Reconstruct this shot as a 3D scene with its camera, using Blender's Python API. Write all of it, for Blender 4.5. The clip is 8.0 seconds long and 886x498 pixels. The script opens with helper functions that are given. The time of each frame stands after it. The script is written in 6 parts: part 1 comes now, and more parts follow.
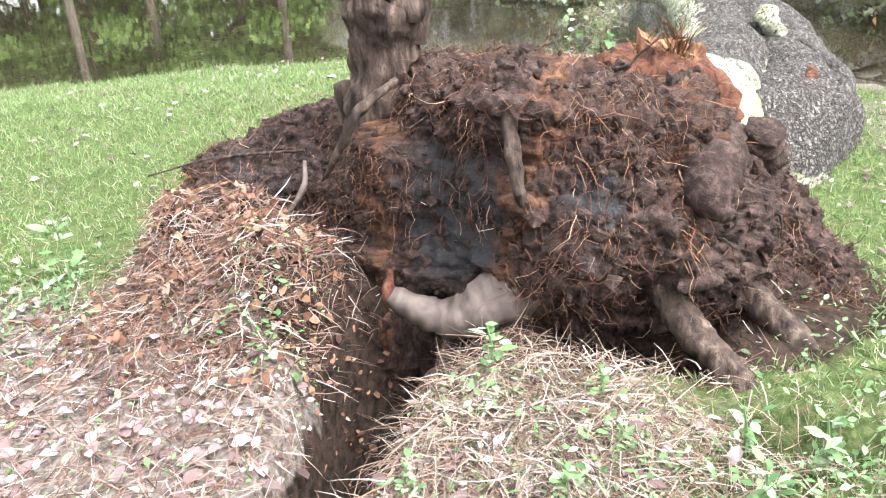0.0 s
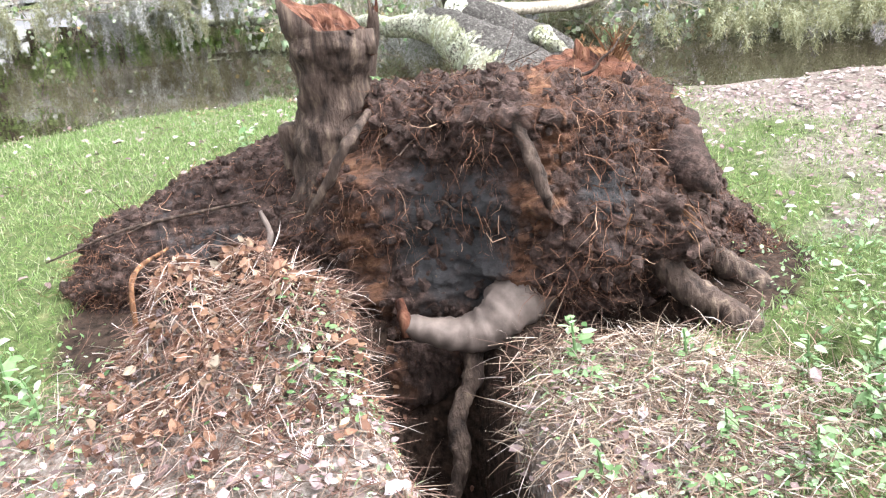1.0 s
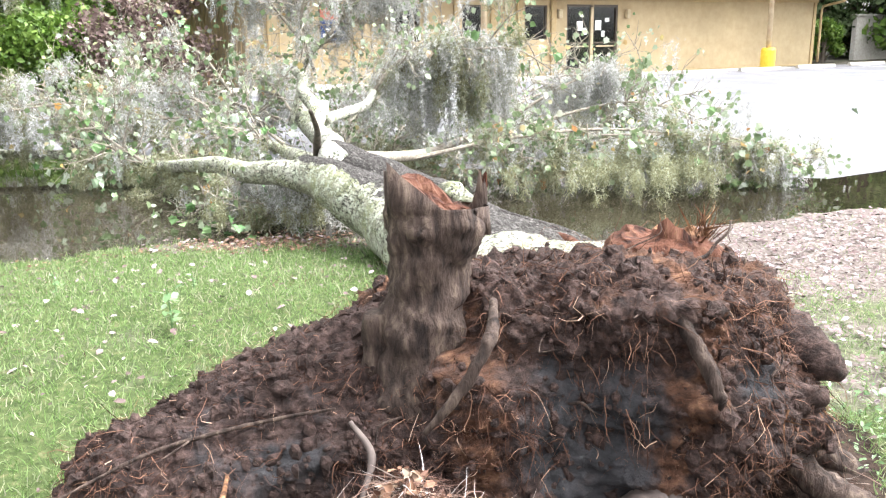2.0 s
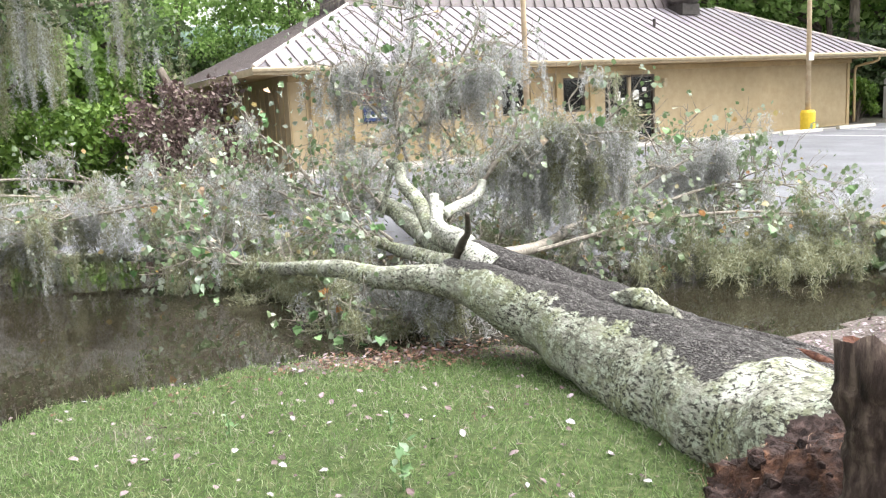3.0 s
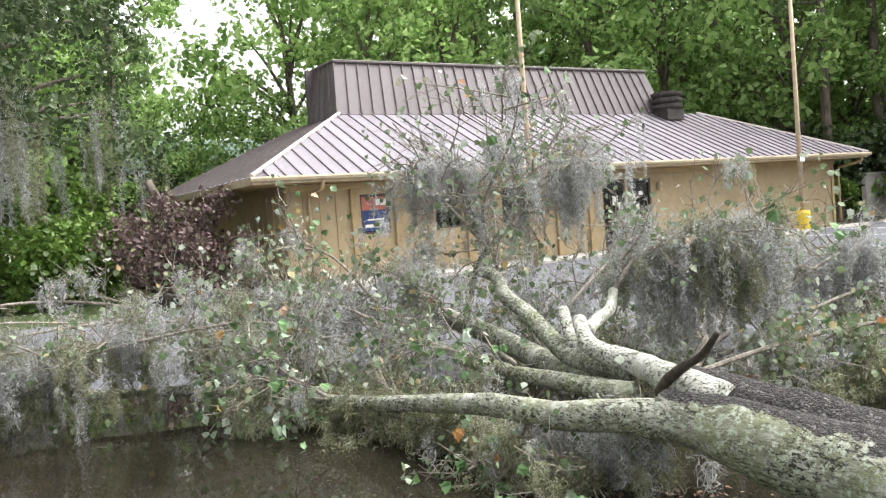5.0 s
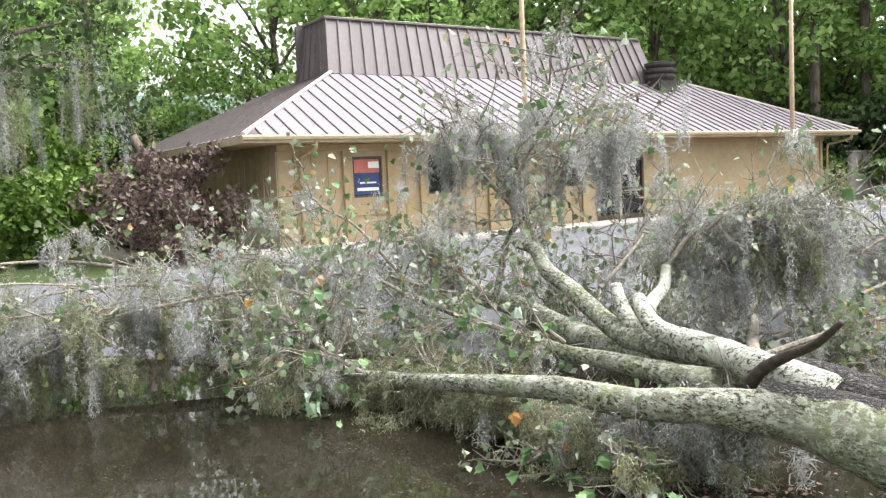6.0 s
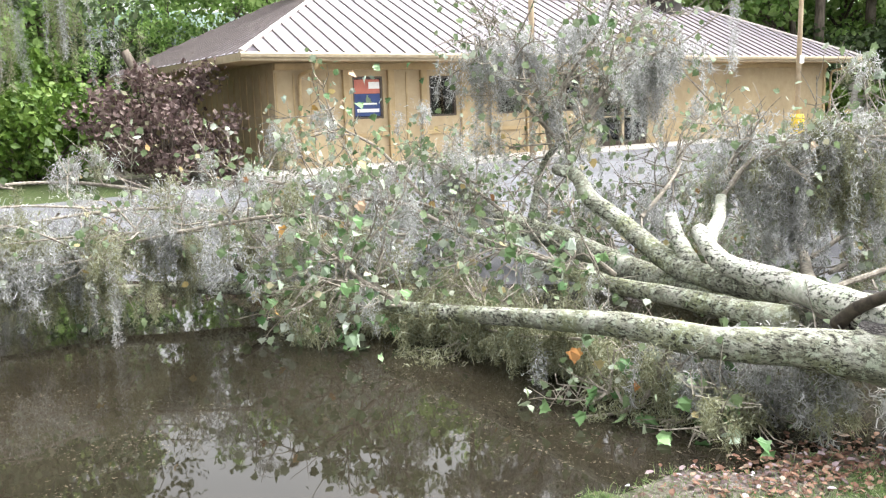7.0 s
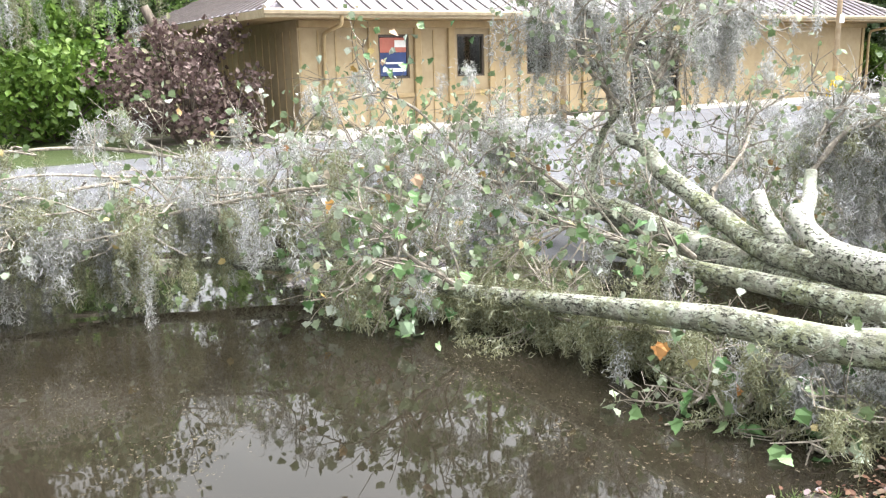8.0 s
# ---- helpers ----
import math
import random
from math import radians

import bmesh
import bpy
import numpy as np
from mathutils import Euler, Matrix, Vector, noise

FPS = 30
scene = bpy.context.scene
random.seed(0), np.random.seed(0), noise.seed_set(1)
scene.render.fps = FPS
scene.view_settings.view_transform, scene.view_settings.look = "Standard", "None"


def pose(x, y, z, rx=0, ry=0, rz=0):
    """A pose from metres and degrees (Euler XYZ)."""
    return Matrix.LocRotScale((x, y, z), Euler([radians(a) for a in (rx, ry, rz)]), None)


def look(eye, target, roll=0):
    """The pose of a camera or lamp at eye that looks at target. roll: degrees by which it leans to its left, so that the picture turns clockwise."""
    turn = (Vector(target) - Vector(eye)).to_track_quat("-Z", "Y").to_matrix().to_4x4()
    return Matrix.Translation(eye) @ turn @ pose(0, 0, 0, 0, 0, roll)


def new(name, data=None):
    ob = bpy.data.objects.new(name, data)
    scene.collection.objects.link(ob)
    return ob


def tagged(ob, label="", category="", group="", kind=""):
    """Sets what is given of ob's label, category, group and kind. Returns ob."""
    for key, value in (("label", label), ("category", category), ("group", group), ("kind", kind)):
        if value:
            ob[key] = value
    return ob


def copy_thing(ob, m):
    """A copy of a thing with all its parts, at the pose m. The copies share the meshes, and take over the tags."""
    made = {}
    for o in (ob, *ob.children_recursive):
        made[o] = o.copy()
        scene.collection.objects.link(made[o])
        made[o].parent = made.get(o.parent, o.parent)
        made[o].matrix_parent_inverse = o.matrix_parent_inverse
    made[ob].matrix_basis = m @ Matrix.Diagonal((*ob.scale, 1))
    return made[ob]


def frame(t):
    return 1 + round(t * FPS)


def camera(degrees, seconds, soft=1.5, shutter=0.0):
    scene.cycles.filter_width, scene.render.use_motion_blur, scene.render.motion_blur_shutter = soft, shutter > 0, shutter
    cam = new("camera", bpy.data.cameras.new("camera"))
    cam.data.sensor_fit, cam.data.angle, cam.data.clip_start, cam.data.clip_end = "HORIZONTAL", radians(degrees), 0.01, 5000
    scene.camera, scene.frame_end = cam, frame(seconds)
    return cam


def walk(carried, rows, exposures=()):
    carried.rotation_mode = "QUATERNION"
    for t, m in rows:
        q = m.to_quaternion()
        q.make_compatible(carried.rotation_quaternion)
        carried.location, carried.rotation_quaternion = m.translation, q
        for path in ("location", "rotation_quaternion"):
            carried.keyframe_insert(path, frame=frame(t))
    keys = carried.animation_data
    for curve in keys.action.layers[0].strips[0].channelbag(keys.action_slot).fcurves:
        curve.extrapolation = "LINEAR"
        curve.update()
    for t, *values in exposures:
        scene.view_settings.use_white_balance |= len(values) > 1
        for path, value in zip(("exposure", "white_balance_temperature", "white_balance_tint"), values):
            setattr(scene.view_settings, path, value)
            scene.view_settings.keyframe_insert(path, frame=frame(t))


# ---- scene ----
cam = camera(55.5, 8.0, 1.25)
PATH = [
    (0, (0.845, 0.518, 1.209), (2.621, 0.987, 0.418), -3.8),
    (0.5, (0.681, 0.982, 1.2), (2.506, 1.105, 0.391), -3.4),
    (1, (0.763, 1.43, 1.222), (2.598, 1.152, 0.476), -5.8),
    (1.5, (1.031, 1.843, 1.276), (2.807, 1.206, 0.612), -7.7),
    (2, (1.464, 2.294, 1.338), (3.177, 1.383, 0.853), -0.8),
    (2.2, (1.708, 2.397, 1.436), (3.417, 1.463, 0.978), -1.8),
    (3.3, (2.52, 3.002, 1.526), (4.294, 2.12, 1.25), -3.1),
    (3.5, (2.683, 3.045, 1.537), (4.463, 2.168, 1.288), -2.9),
    (4, (3.141, 3.178, 1.53), (4.875, 2.186, 1.437), -3.3),
    (4.5, (3.61, 3.325, 1.497), (5.331, 2.308, 1.433), -4.5),
    (6, (4.653, 3.717, 1.557), (6.332, 2.642, 1.398), -2.6),
    (6.5, (4.887, 3.799, 1.556), (6.548, 2.729, 1.246), -1.8),
    (7, (5.151, 3.881, 1.557), (6.795, 2.793, 1.218), -1.8),
    (7.5, (5.442, 3.908, 1.581), (7.034, 2.776, 1.153), -2.3),
    (8, (5.73, 3.846, 1.591), (7.378, 2.799, 1.16), -1.5),
]
walk(cam, [(t, look(eye, target, roll)) for t, eye, target, roll in PATH], [(0, 1.72), (0.5, 1.66), (1, 1.7), (1.5, 1.78), (2, 1.77), (2.2, 1.7), (3.3, 1.04), (4.0, 1.14), (4.5, 0.68), (6, 0.9), (7, 1.24), (8, 1.4)])

# ---------------- world and light: bright overcast ----------------
world = bpy.data.worlds.new("overcast")
scene.world = world
world.use_nodes = True
wn, wl = world.node_tree.nodes, world.node_tree.links
sky = wn.new("ShaderNodeTexSky")
sky.sky_type, sky.sun_disc = "NISHITA", False
sky.sun_elevation, sky.sun_rotation = radians(59), radians(198.4)
sky.dust_density, sky.air_density, sky.ozone_density = 6.0, 1.0, 0.5
grey = wn.new("ShaderNodeHueSaturation")
grey.inputs["Saturation"].default_value = 0.12
grey.inputs["Value"].default_value = 2.25
wl.new(sky.outputs[0], grey.inputs["Color"])
wl.new(grey.outputs[0], wn["Background"].inputs[0])
wn["Background"].inputs[1].default_value = 0.15
sun = new("sun", bpy.data.lights.new("sun", "SUN"))
sun.data.energy, sun.data.angle, sun.data.color = 0.7, radians(70), (0.95, 0.975, 1.0)
sun.matrix_world = look((-3, -9, 16), (0, 0, 0))


# ---------------- materials ----------------
def nodes_of(name, rough=0.8, spec=0.3):
    m = bpy.data.materials.new(name)
    m.use_nodes = True
    b = m.node_tree.nodes["Principled BSDF"]
    b.inputs["Roughness"].default_value = rough
    b.inputs["Specular IOR Level"].default_value = spec
    return m, m.node_tree.nodes, m.node_tree.links, b


def coords(n, l, scale=(1, 1, 1), kind="Object"):
    tc, mp = n.new("ShaderNodeTexCoord"), n.new("ShaderNodeMapping")
    mp.inputs["Scale"].default_value = scale
    l.new(tc.outputs[kind], mp.inputs[0])
    return mp.outputs[0]


def noise_tex(n, l, vec, scale, detail=6, rough=0.6):
    t = n.new("ShaderNodeTexNoise")
    t.inputs["Scale"].default_value, t.inputs["Detail"].default_value, t.inputs["Roughness"].default_value = scale, detail, rough
    l.new(vec, t.inputs["Vector"])
    return t.outputs["Fac"]


def ramp(n, l, fac, stops):
    r = n.new("ShaderNodeValToRGB")
    while len(r.color_ramp.elements) < len(stops):
        r.color_ramp.elements.new(0.5)
    for e, (p, c) in zip(r.color_ramp.elements, stops):
        e.position, e.color = p, (*c, 1)
    l.new(fac, r.inputs[0])
    return r.outputs[0]


def mix(n, l, fac, a, b, how="MIX"):
    x = n.new("ShaderNodeMix")
    x.data_type, x.blend_type = "RGBA", how
    for sock, v in ((x.inputs[0], fac), (x.inputs[6], a), (x.inputs[7], b)):
        if isinstance(v, (int, float)):
            sock.default_value = v
        elif isinstance(v, tuple):
            sock.default_value = (*v, 1)
        else:
            l.new(v, sock)
    return x.outputs[2]


def bump(n, l, b, height, strength=0.5, dist=0.02):
    u = n.new("ShaderNodeBump")
    u.inputs["Strength"].default_value, u.inputs["Distance"].default_value = strength, dist
    l.new(height, u.inputs["Height"])
    l.new(u.outputs[0], b.inputs["Normal"])


def simple(name, stops, scale=8, rough=0.8, spec=0.3, bumps=0.3, dist=0.01, stretch=(1, 1, 1), big=0.8, metal=0.0):
    """Two-scale mottled material."""
    m, n, l, b = nodes_of(name, rough, spec)
    v = coords(n, l, stretch)
    fine, wide = noise_tex(n, l, v, scale), noise_tex(n, l, v, scale * 0.13, 3)
    c = ramp(n, l, fine, stops)
    c = mix(n, l, 0.6, c, ramp(n, l, wide, [(0.3, (big, big, big)), (0.7, (1.12, 1.12, 1.12))]), "MULTIPLY")
    l.new(c, b.inputs["Base Color"])
    b.inputs["Metallic"].default_value = metal
    bump(n, l, b, fine, bumps, dist)
    return m


def island(name, stops, rough=0.6, spec=0.3, through_light=0.0):
    """Small pieces joined in one mesh, each with a colour of its own."""
    m, n, l, b = nodes_of(name, rough, spec)
    g = n.new("ShaderNodeNewGeometry")
    c = ramp(n, l, g.outputs["Random Per Island"], stops)
    v = coords(n, l)
    c = mix(n, l, 0.5, c, ramp(n, l, noise_tex(n, l, v, 40, 2), [(0.3, (0.7, 0.7, 0.7)), (0.7, (1.2, 1.2, 1.2))]), "MULTIPLY")
    l.new(c, b.inputs["Base Color"])
    if through_light:
        tr, ad = n.new("ShaderNodeBsdfTranslucent"), n.new("ShaderNodeMixShader")
        ad.inputs[0].default_value = through_light
        l.new(c, tr.inputs[0])
        l.new(b.outputs[0], ad.inputs[1])
        l.new(tr.outputs[0], ad.inputs[2])
        l.new(ad.outputs[0], n["Material Output"].inputs[0])
    return m


def each(name, stops, rough=0.6, spec=0.3):
    """Pieces that are objects of their own, varied by the object's random value."""
    m, n, l, b = nodes_of(name, rough, spec)
    o = n.new("ShaderNodeObjectInfo")
    v = coords(n, l)
    c = ramp(n, l, o.outputs["Random"], stops)
    f = noise_tex(n, l, v, 6, 5)
    c = mix(n, l, 0.5, c, ramp(n, l, f, [(0.3, (0.75, 0.75, 0.75)), (0.7, (1.15, 1.15, 1.15))]), "MULTIPLY")
    l.new(c, b.inputs["Base Color"])
    bump(n, l, b, f, 0.15, 0.01)
    return m


def ground_material():
    m, n, l, b = nodes_of("ground_soil_and_turf", 0.95, 0.1)
    v = coords(n, l)
    sep = n.new("ShaderNodeSeparateXYZ")
    l.new(v, sep.inputs[0])
    turf = ramp(n, l, noise_tex(n, l, v, 30), [(0.3, (0.022, 0.034, 0.012)), (0.55, (0.055, 0.075, 0.028)), (0.8, (0.15, 0.135, 0.08))])
    litter = ramp(n, l, noise_tex(n, l, v, 45), [(0.3, (0.0405, 0.0314, 0.0272)), (0.5, (0.112, 0.0936, 0.0848)), (0.75, (0.223, 0.206, 0.2))])
    patch = noise_tex(n, l, v, 1.3, 5)
    # litter lies round the root plate and along the muddy edge, turf on the bank
    att = n.new("ShaderNodeAttribute")
    att.attribute_name = "litter"
    add = n.new("ShaderNodeMath")
    add.operation = "ADD"
    l.new(att.outputs["Fac"], add.inputs[0])
    l.new(patch, add.inputs[1])
    f = ramp(n, l, add.outputs[0], [(0.62, (0, 0, 0)), (0.85, (1, 1, 1))])
    bare = n.new("ShaderNodeAttribute")
    bare.attribute_name = "bare"
    sum2 = n.new("ShaderNodeMath")
    l.new(bare.outputs["Fac"], sum2.inputs[0])
    l.new(noise_tex(n, l, v, 6, 5), sum2.inputs[1])
    g = ramp(n, l, sum2.outputs[0], [(0.75, (0, 0, 0)), (0.95, (1, 1, 1))])
    # bare soil, darkened so its colour also carries the shade inside the crevice
    soil = ramp(n, l, noise_tex(n, l, v, 30), [(0.35, (0.008, 0.0055, 0.0045)), (0.65, (0.042, 0.028, 0.022))])
    l.new(mix(n, l, g, mix(n, l, f, turf, litter), soil), b.inputs["Base Color"])
    bump(n, l, b, noise_tex(n, l, v, 35), 0.8, 0.02)
    return m


def cells(n, l, vec, scale):
    t = n.new("ShaderNodeTexVoronoi")
    t.feature = "DISTANCE_TO_EDGE"
    t.inputs["Scale"].default_value = scale
    l.new(vec, t.inputs["Vector"])
    return t.outputs["Distance"]


def bark_material(name="lichened_bark", pale=0.12):
    """Pale lichened bark with dark specks; where the attribute furrow is set, grey furrowed bark."""
    m, n, l, b = nodes_of(name, 0.85, 0.2)
    v = coords(n, l)
    vs = coords(n, l, (0.5, 1, 1))
    base = ramp(n, l, noise_tex(n, l, vs, 11, 8, 0.65), [(0.32, (0.1, 0.1, 0.075)), (0.5, (0.21, 0.21, 0.165)), (0.7, (0.42, 0.42, 0.37))])
    green = ramp(n, l, noise_tex(n, l, v, 4.5, 5), [(0.46, (0, 0, 0)), (0.62, (0.75, 0.75, 0.75))])
    c = mix(n, l, green, base, (0.19, 0.21, 0.11))
    white = ramp(n, l, noise_tex(n, l, v, 2.6, 6, 0.65), [(0.62 - 0.3 * pale, (0, 0, 0)), (0.72 - 0.3 * pale, (0.85, 0.85, 0.85))])
    c = mix(n, l, white, c, (0.56, 0.55, 0.5))
    lich = ramp(n, l, noise_tex(n, l, v, 24, 7, 0.72), [(0.53, (0, 0, 0)), (0.55, (1, 1, 1))])
    c = mix(n, l, lich, c, (0.36, 0.39, 0.31))
    dark = ramp(n, l, noise_tex(n, l, vs, 60, 8, 0.8), [(0.462, (1, 1, 1)), (0.478, (0, 0, 0))])
    where = ramp(n, l, noise_tex(n, l, v, 3.2, 4), [(0.36, (0.15, 0.15, 0.15)), (0.5, (1, 1, 1))])
    c = mix(n, l, mix(n, l, 1.0, dark, where, "MULTIPLY"), c, (0.03, 0.028, 0.023))
    # plates of furrowed bark, long in the stem's direction
    wob = n.new("ShaderNodeVectorMath")
    wob.operation = "MULTIPLY_ADD"
    nz = n.new("ShaderNodeTexNoise")
    nz.inputs["Scale"].default_value = 14
    l.new(v, nz.inputs["Vector"])
    l.new(nz.outputs["Color"], wob.inputs[0])
    wob.inputs[1].default_value = (0.2, 0.16, 0.16)
    fv = coords(n, l, (0.3, 1, 1))
    l.new(fv, wob.inputs[2])
    crack = cells(n, l, wob.outputs[0], 46)
    grain = noise_tex(n, l, fv, 60, 6, 0.7)
    plates = ramp(n, l, grain, [(0.36, (0.03, 0.027, 0.026)), (0.55, (0.1, 0.094, 0.09)), (0.72, (0.27, 0.26, 0.24))])
    open_crack = ramp(n, l, crack, [(0.0, (0.95, 0.95, 0.95)), (0.2, (0, 0, 0))])
    grey = mix(n, l, open_crack, plates, (0.022, 0.019, 0.018))
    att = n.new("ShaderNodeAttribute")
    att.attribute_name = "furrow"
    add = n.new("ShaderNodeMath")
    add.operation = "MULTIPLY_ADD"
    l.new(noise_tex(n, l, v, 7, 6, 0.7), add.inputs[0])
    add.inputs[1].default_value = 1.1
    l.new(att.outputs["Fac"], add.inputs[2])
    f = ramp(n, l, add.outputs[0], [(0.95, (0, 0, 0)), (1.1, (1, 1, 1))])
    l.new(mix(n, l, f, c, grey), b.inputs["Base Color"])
    flat = ramp(n, l, crack, [(0.0, (0, 0, 0)), (0.2, (1, 1, 1))])
    bump(n, l, b, mix(n, l, f, noise_tex(n, l, vs, 40, 8, 0.7), flat), 0.9, 0.014)
    return m


def soil_material():
    m, n, l, b = nodes_of("root_plate_soil", 0.9, 0.2)
    v = coords(n, l)
    fine = noise_tex(n, l, v, 30, 8, 0.72)
    streak = noise_tex(n, l, coords(n, l, (1, 0.35, 1.3)), 26, 6, 0.7)
    c = ramp(n, l, fine, [(0.34, (0.012, 0.008, 0.0075)), (0.5, (0.031, 0.0195, 0.017)), (0.68, (0.095, 0.063, 0.056))])

    def spread(name, scale, lo, hi):
        at, sm = n.new("ShaderNodeAttribute"), n.new("ShaderNodeMath")
        at.attribute_name = name
        l.new(at.outputs["Fac"], sm.inputs[0])
        l.new(noise_tex(n, l, v, scale, 5, 0.65), sm.inputs[1])
        return ramp(n, l, sm.outputs[0], [(lo, (0, 0, 0)), (hi, (0.95, 0.95, 0.95))])

    rust = ramp(n, l, streak, [(0.36, (0.03, 0.014, 0.009)), (0.52, (0.085, 0.041, 0.025)), (0.7, (0.2, 0.108, 0.065))])
    c = mix(n, l, spread("rust", 11, 0.72, 0.9), c, rust)
    pale = ramp(n, l, fine, [(0.35, (0.02, 0.02, 0.022)), (0.6, (0.035, 0.035, 0.039)), (0.75, (0.08, 0.08, 0.087))])
    c = mix(n, l, spread("clay", 7, 0.78, 0.96), c, pale)
    l.new(c, b.inputs["Base Color"])
    bump(n, l, b, mix(n, l, 0.5, fine, streak), 1.0, 0.025)
    return m


def water_material():
    m, n, l, b = nodes_of("murky_water", 0.03, 0.5)
    v = coords(n, l)
    b.inputs["IOR"].default_value = 1.4
    speck = ramp(n, l, noise_tex(n, l, v, 48, 4, 0.65), [(0.61, (0, 0, 0)), (0.66, (1, 1, 1))])
    area = ramp(n, l, noise_tex(n, l, v, 1.1, 4), [(0.42, (0, 0, 0)), (0.65, (0.8, 0.8, 0.8))])
    f = mix(n, l, 1.0, speck, area, "MULTIPLY")
    silt = ramp(n, l, noise_tex(n, l, v, 0.7, 4), [(0.3, (0.009, 0.0078, 0.005)), (0.7, (0.021, 0.0175, 0.012))])
    l.new(mix(n, l, f, silt, (0.12, 0.1, 0.06)), b.inputs["Base Color"])
    l.new(mix(n, l, f, (0.02, 0.02, 0.02), (0.7, 0.7, 0.7)), b.inputs["Roughness"])
    bump(n, l, b, noise_tex(n, l, v, 3.5, 2), 0.035, 0.02)
    return m


def asphalt_material():
    m, n, l, b = nodes_of("wet_asphalt", 0.45, 0.2)
    v = coords(n, l)
    f = noise_tex(n, l, v, 130, 3)
    c = ramp(n, l, f, [(0.35, (0.075, 0.076, 0.083)), (0.65, (0.15, 0.152, 0.168))])
    w = ramp(n, l, noise_tex(n, l, v, 0.5, 5), [(0.3, (0.75, 0.75, 0.75)), (0.7, (1.2, 1.2, 1.2))])
    l.new(mix(n, l, 0.8, c, w, "MULTIPLY"), b.inputs["Base Color"])
    l.new(ramp(n, l, noise_tex(n, l, v, 0.9, 4), [(0.35, (0.6, 0.6, 0.6)), (0.65, (0.85, 0.85, 0.85))]), b.inputs["Roughness"])
    bump(n, l, b, f, 0.3, 0.004)
    return m


GROUND, BARK, PALEBARK, SOIL = ground_material(), bark_material(), bark_material("bare_white_bark", 0.75), soil_material()
WATER, ASPHALT = water_material(), asphalt_material()
TWIG = simple("twig_bark", [(0.3, (0.099, 0.0858, 0.0682)), (0.7, (0.363, 0.33, 0.281))], 30, 0.9, 0.1)
DARKWOOD = simple("dark_wet_wood", [(0.3, (0.017, 0.014, 0.0115)), (0.7, (0.0935, 0.075, 0.0575))], 20, 0.7, 0.3, 0.6, 0.01)
ROOTBARK = simple("root_bark", [(0.34, (0.0119, 0.0081, 0.0072)), (0.52, (0.0467, 0.0324, 0.027)), (0.7, (0.119, 0.09, 0.072))], 34, 0.85, 0.2, 1.0, 0.02, (1, 1, 0.3))
ROOTGREY = simple("mud_coated_root", [(0.32, (0.0476, 0.0367, 0.0335)), (0.68, (0.116, 0.0918, 0.0836))], 16, 0.7, 0.3, 0.3, 0.006)
REDWOOD = simple("splintered_red_wood", [(0.34, (0.014, 0.00541, 0.00405)), (0.5, (0.0749, 0.0298, 0.0189)), (0.7, (0.131, 0.0677, 0.0439))], 26, 0.85, 0.15, 1.0, 0.02, (1, 1, 0.25))
RAWWOOD = simple("fresh_split_wood", [(0.34, (0.022, 0.011, 0.008)), (0.5, (0.12, 0.058, 0.03)), (0.7, (0.33, 0.2, 0.115))], 30, 0.8, 0.15, 0.8, 0.01, (0.85, 0.92, 0.275))
FIBRE = island("root_fibres", [(0.0, (0.025, 0.013, 0.011)), (0.5, (0.085, 0.043, 0.03)), (0.9, (0.19, 0.105, 0.07)), (1.0, (0.34, 0.24, 0.18))], 0.9, 0.1)
STRAW = island("pine_straw", [(0.0, (0.0504, 0.0252, 0.0202)), (0.4, (0.128, 0.0755, 0.0597)), (0.8, (0.229, 0.172, 0.146)), (1.0, (0.37, 0.338, 0.33))], 0.85, 0.15)
PALESTRAW = island("pale_dry_straw", [(0.0, (0.0808, 0.05, 0.0378)), (0.4, (0.173, 0.129, 0.0982)), (0.8, (0.265, 0.223, 0.189)), (1.0, (0.346, 0.317, 0.303))], 0.85, 0.15)
LITTER = island("dead_leaves", [(0.0, (0.0475, 0.0318, 0.0314)), (0.35, (0.123, 0.0836, 0.0834)), (0.75, (0.222, 0.172, 0.183)), (0.95, (0.317, 0.276, 0.302)), (1.0, (0.444, 0.418, 0.489))], 0.7, 0.25)
REDLEAF = island("red_brown_leaves", [(0.0, (0.0476, 0.0229, 0.0161)), (0.5, (0.136, 0.0688, 0.0444)), (0.85, (0.204, 0.122, 0.0808)), (1.0, (0.258, 0.222, 0.178))], 0.7, 0.25)
GRASS = island("grass_blades", [(0.0, (0.0735, 0.131, 0.039)), (0.45, (0.147, 0.231, 0.078)), (0.78, (0.231, 0.304, 0.143)), (1.0, (0.378, 0.347, 0.286))], 0.6, 0.25, 0.45)
WEED = island("weed_leaves", [(0.0, (0.0644, 0.127, 0.0506)), (0.6, (0.138, 0.235, 0.102)), (1.0, (0.276, 0.352, 0.252))], 0.55, 0.3, 0.3)
MOSS = island("spanish_moss", [(0.0, (0.198, 0.198, 0.174)), (0.35, (0.346, 0.346, 0.331)), (0.8, (0.494, 0.502, 0.497)), (1.0, (0.618, 0.626, 0.637))], 0.9, 0.1, 0.5)
MOSSDARK = island("damp_moss", [(0.0, (0.126, 0.127, 0.0666)), (0.5, (0.252, 0.258, 0.159)), (1.0, (0.37, 0.385, 0.289))], 0.9, 0.1, 0.45)
LEAF = island("lobed_leaves", [(0.0, (0.084, 0.13, 0.0549)), (0.4, (0.168, 0.224, 0.116)), (0.7, (0.276, 0.325, 0.232)), (0.9, (0.432, 0.472, 0.403)), (0.96, (0.348, 0.283, 0.122)), (1.0, (0.312, 0.153, 0.0671))], 0.5, 0.35, 0.35)
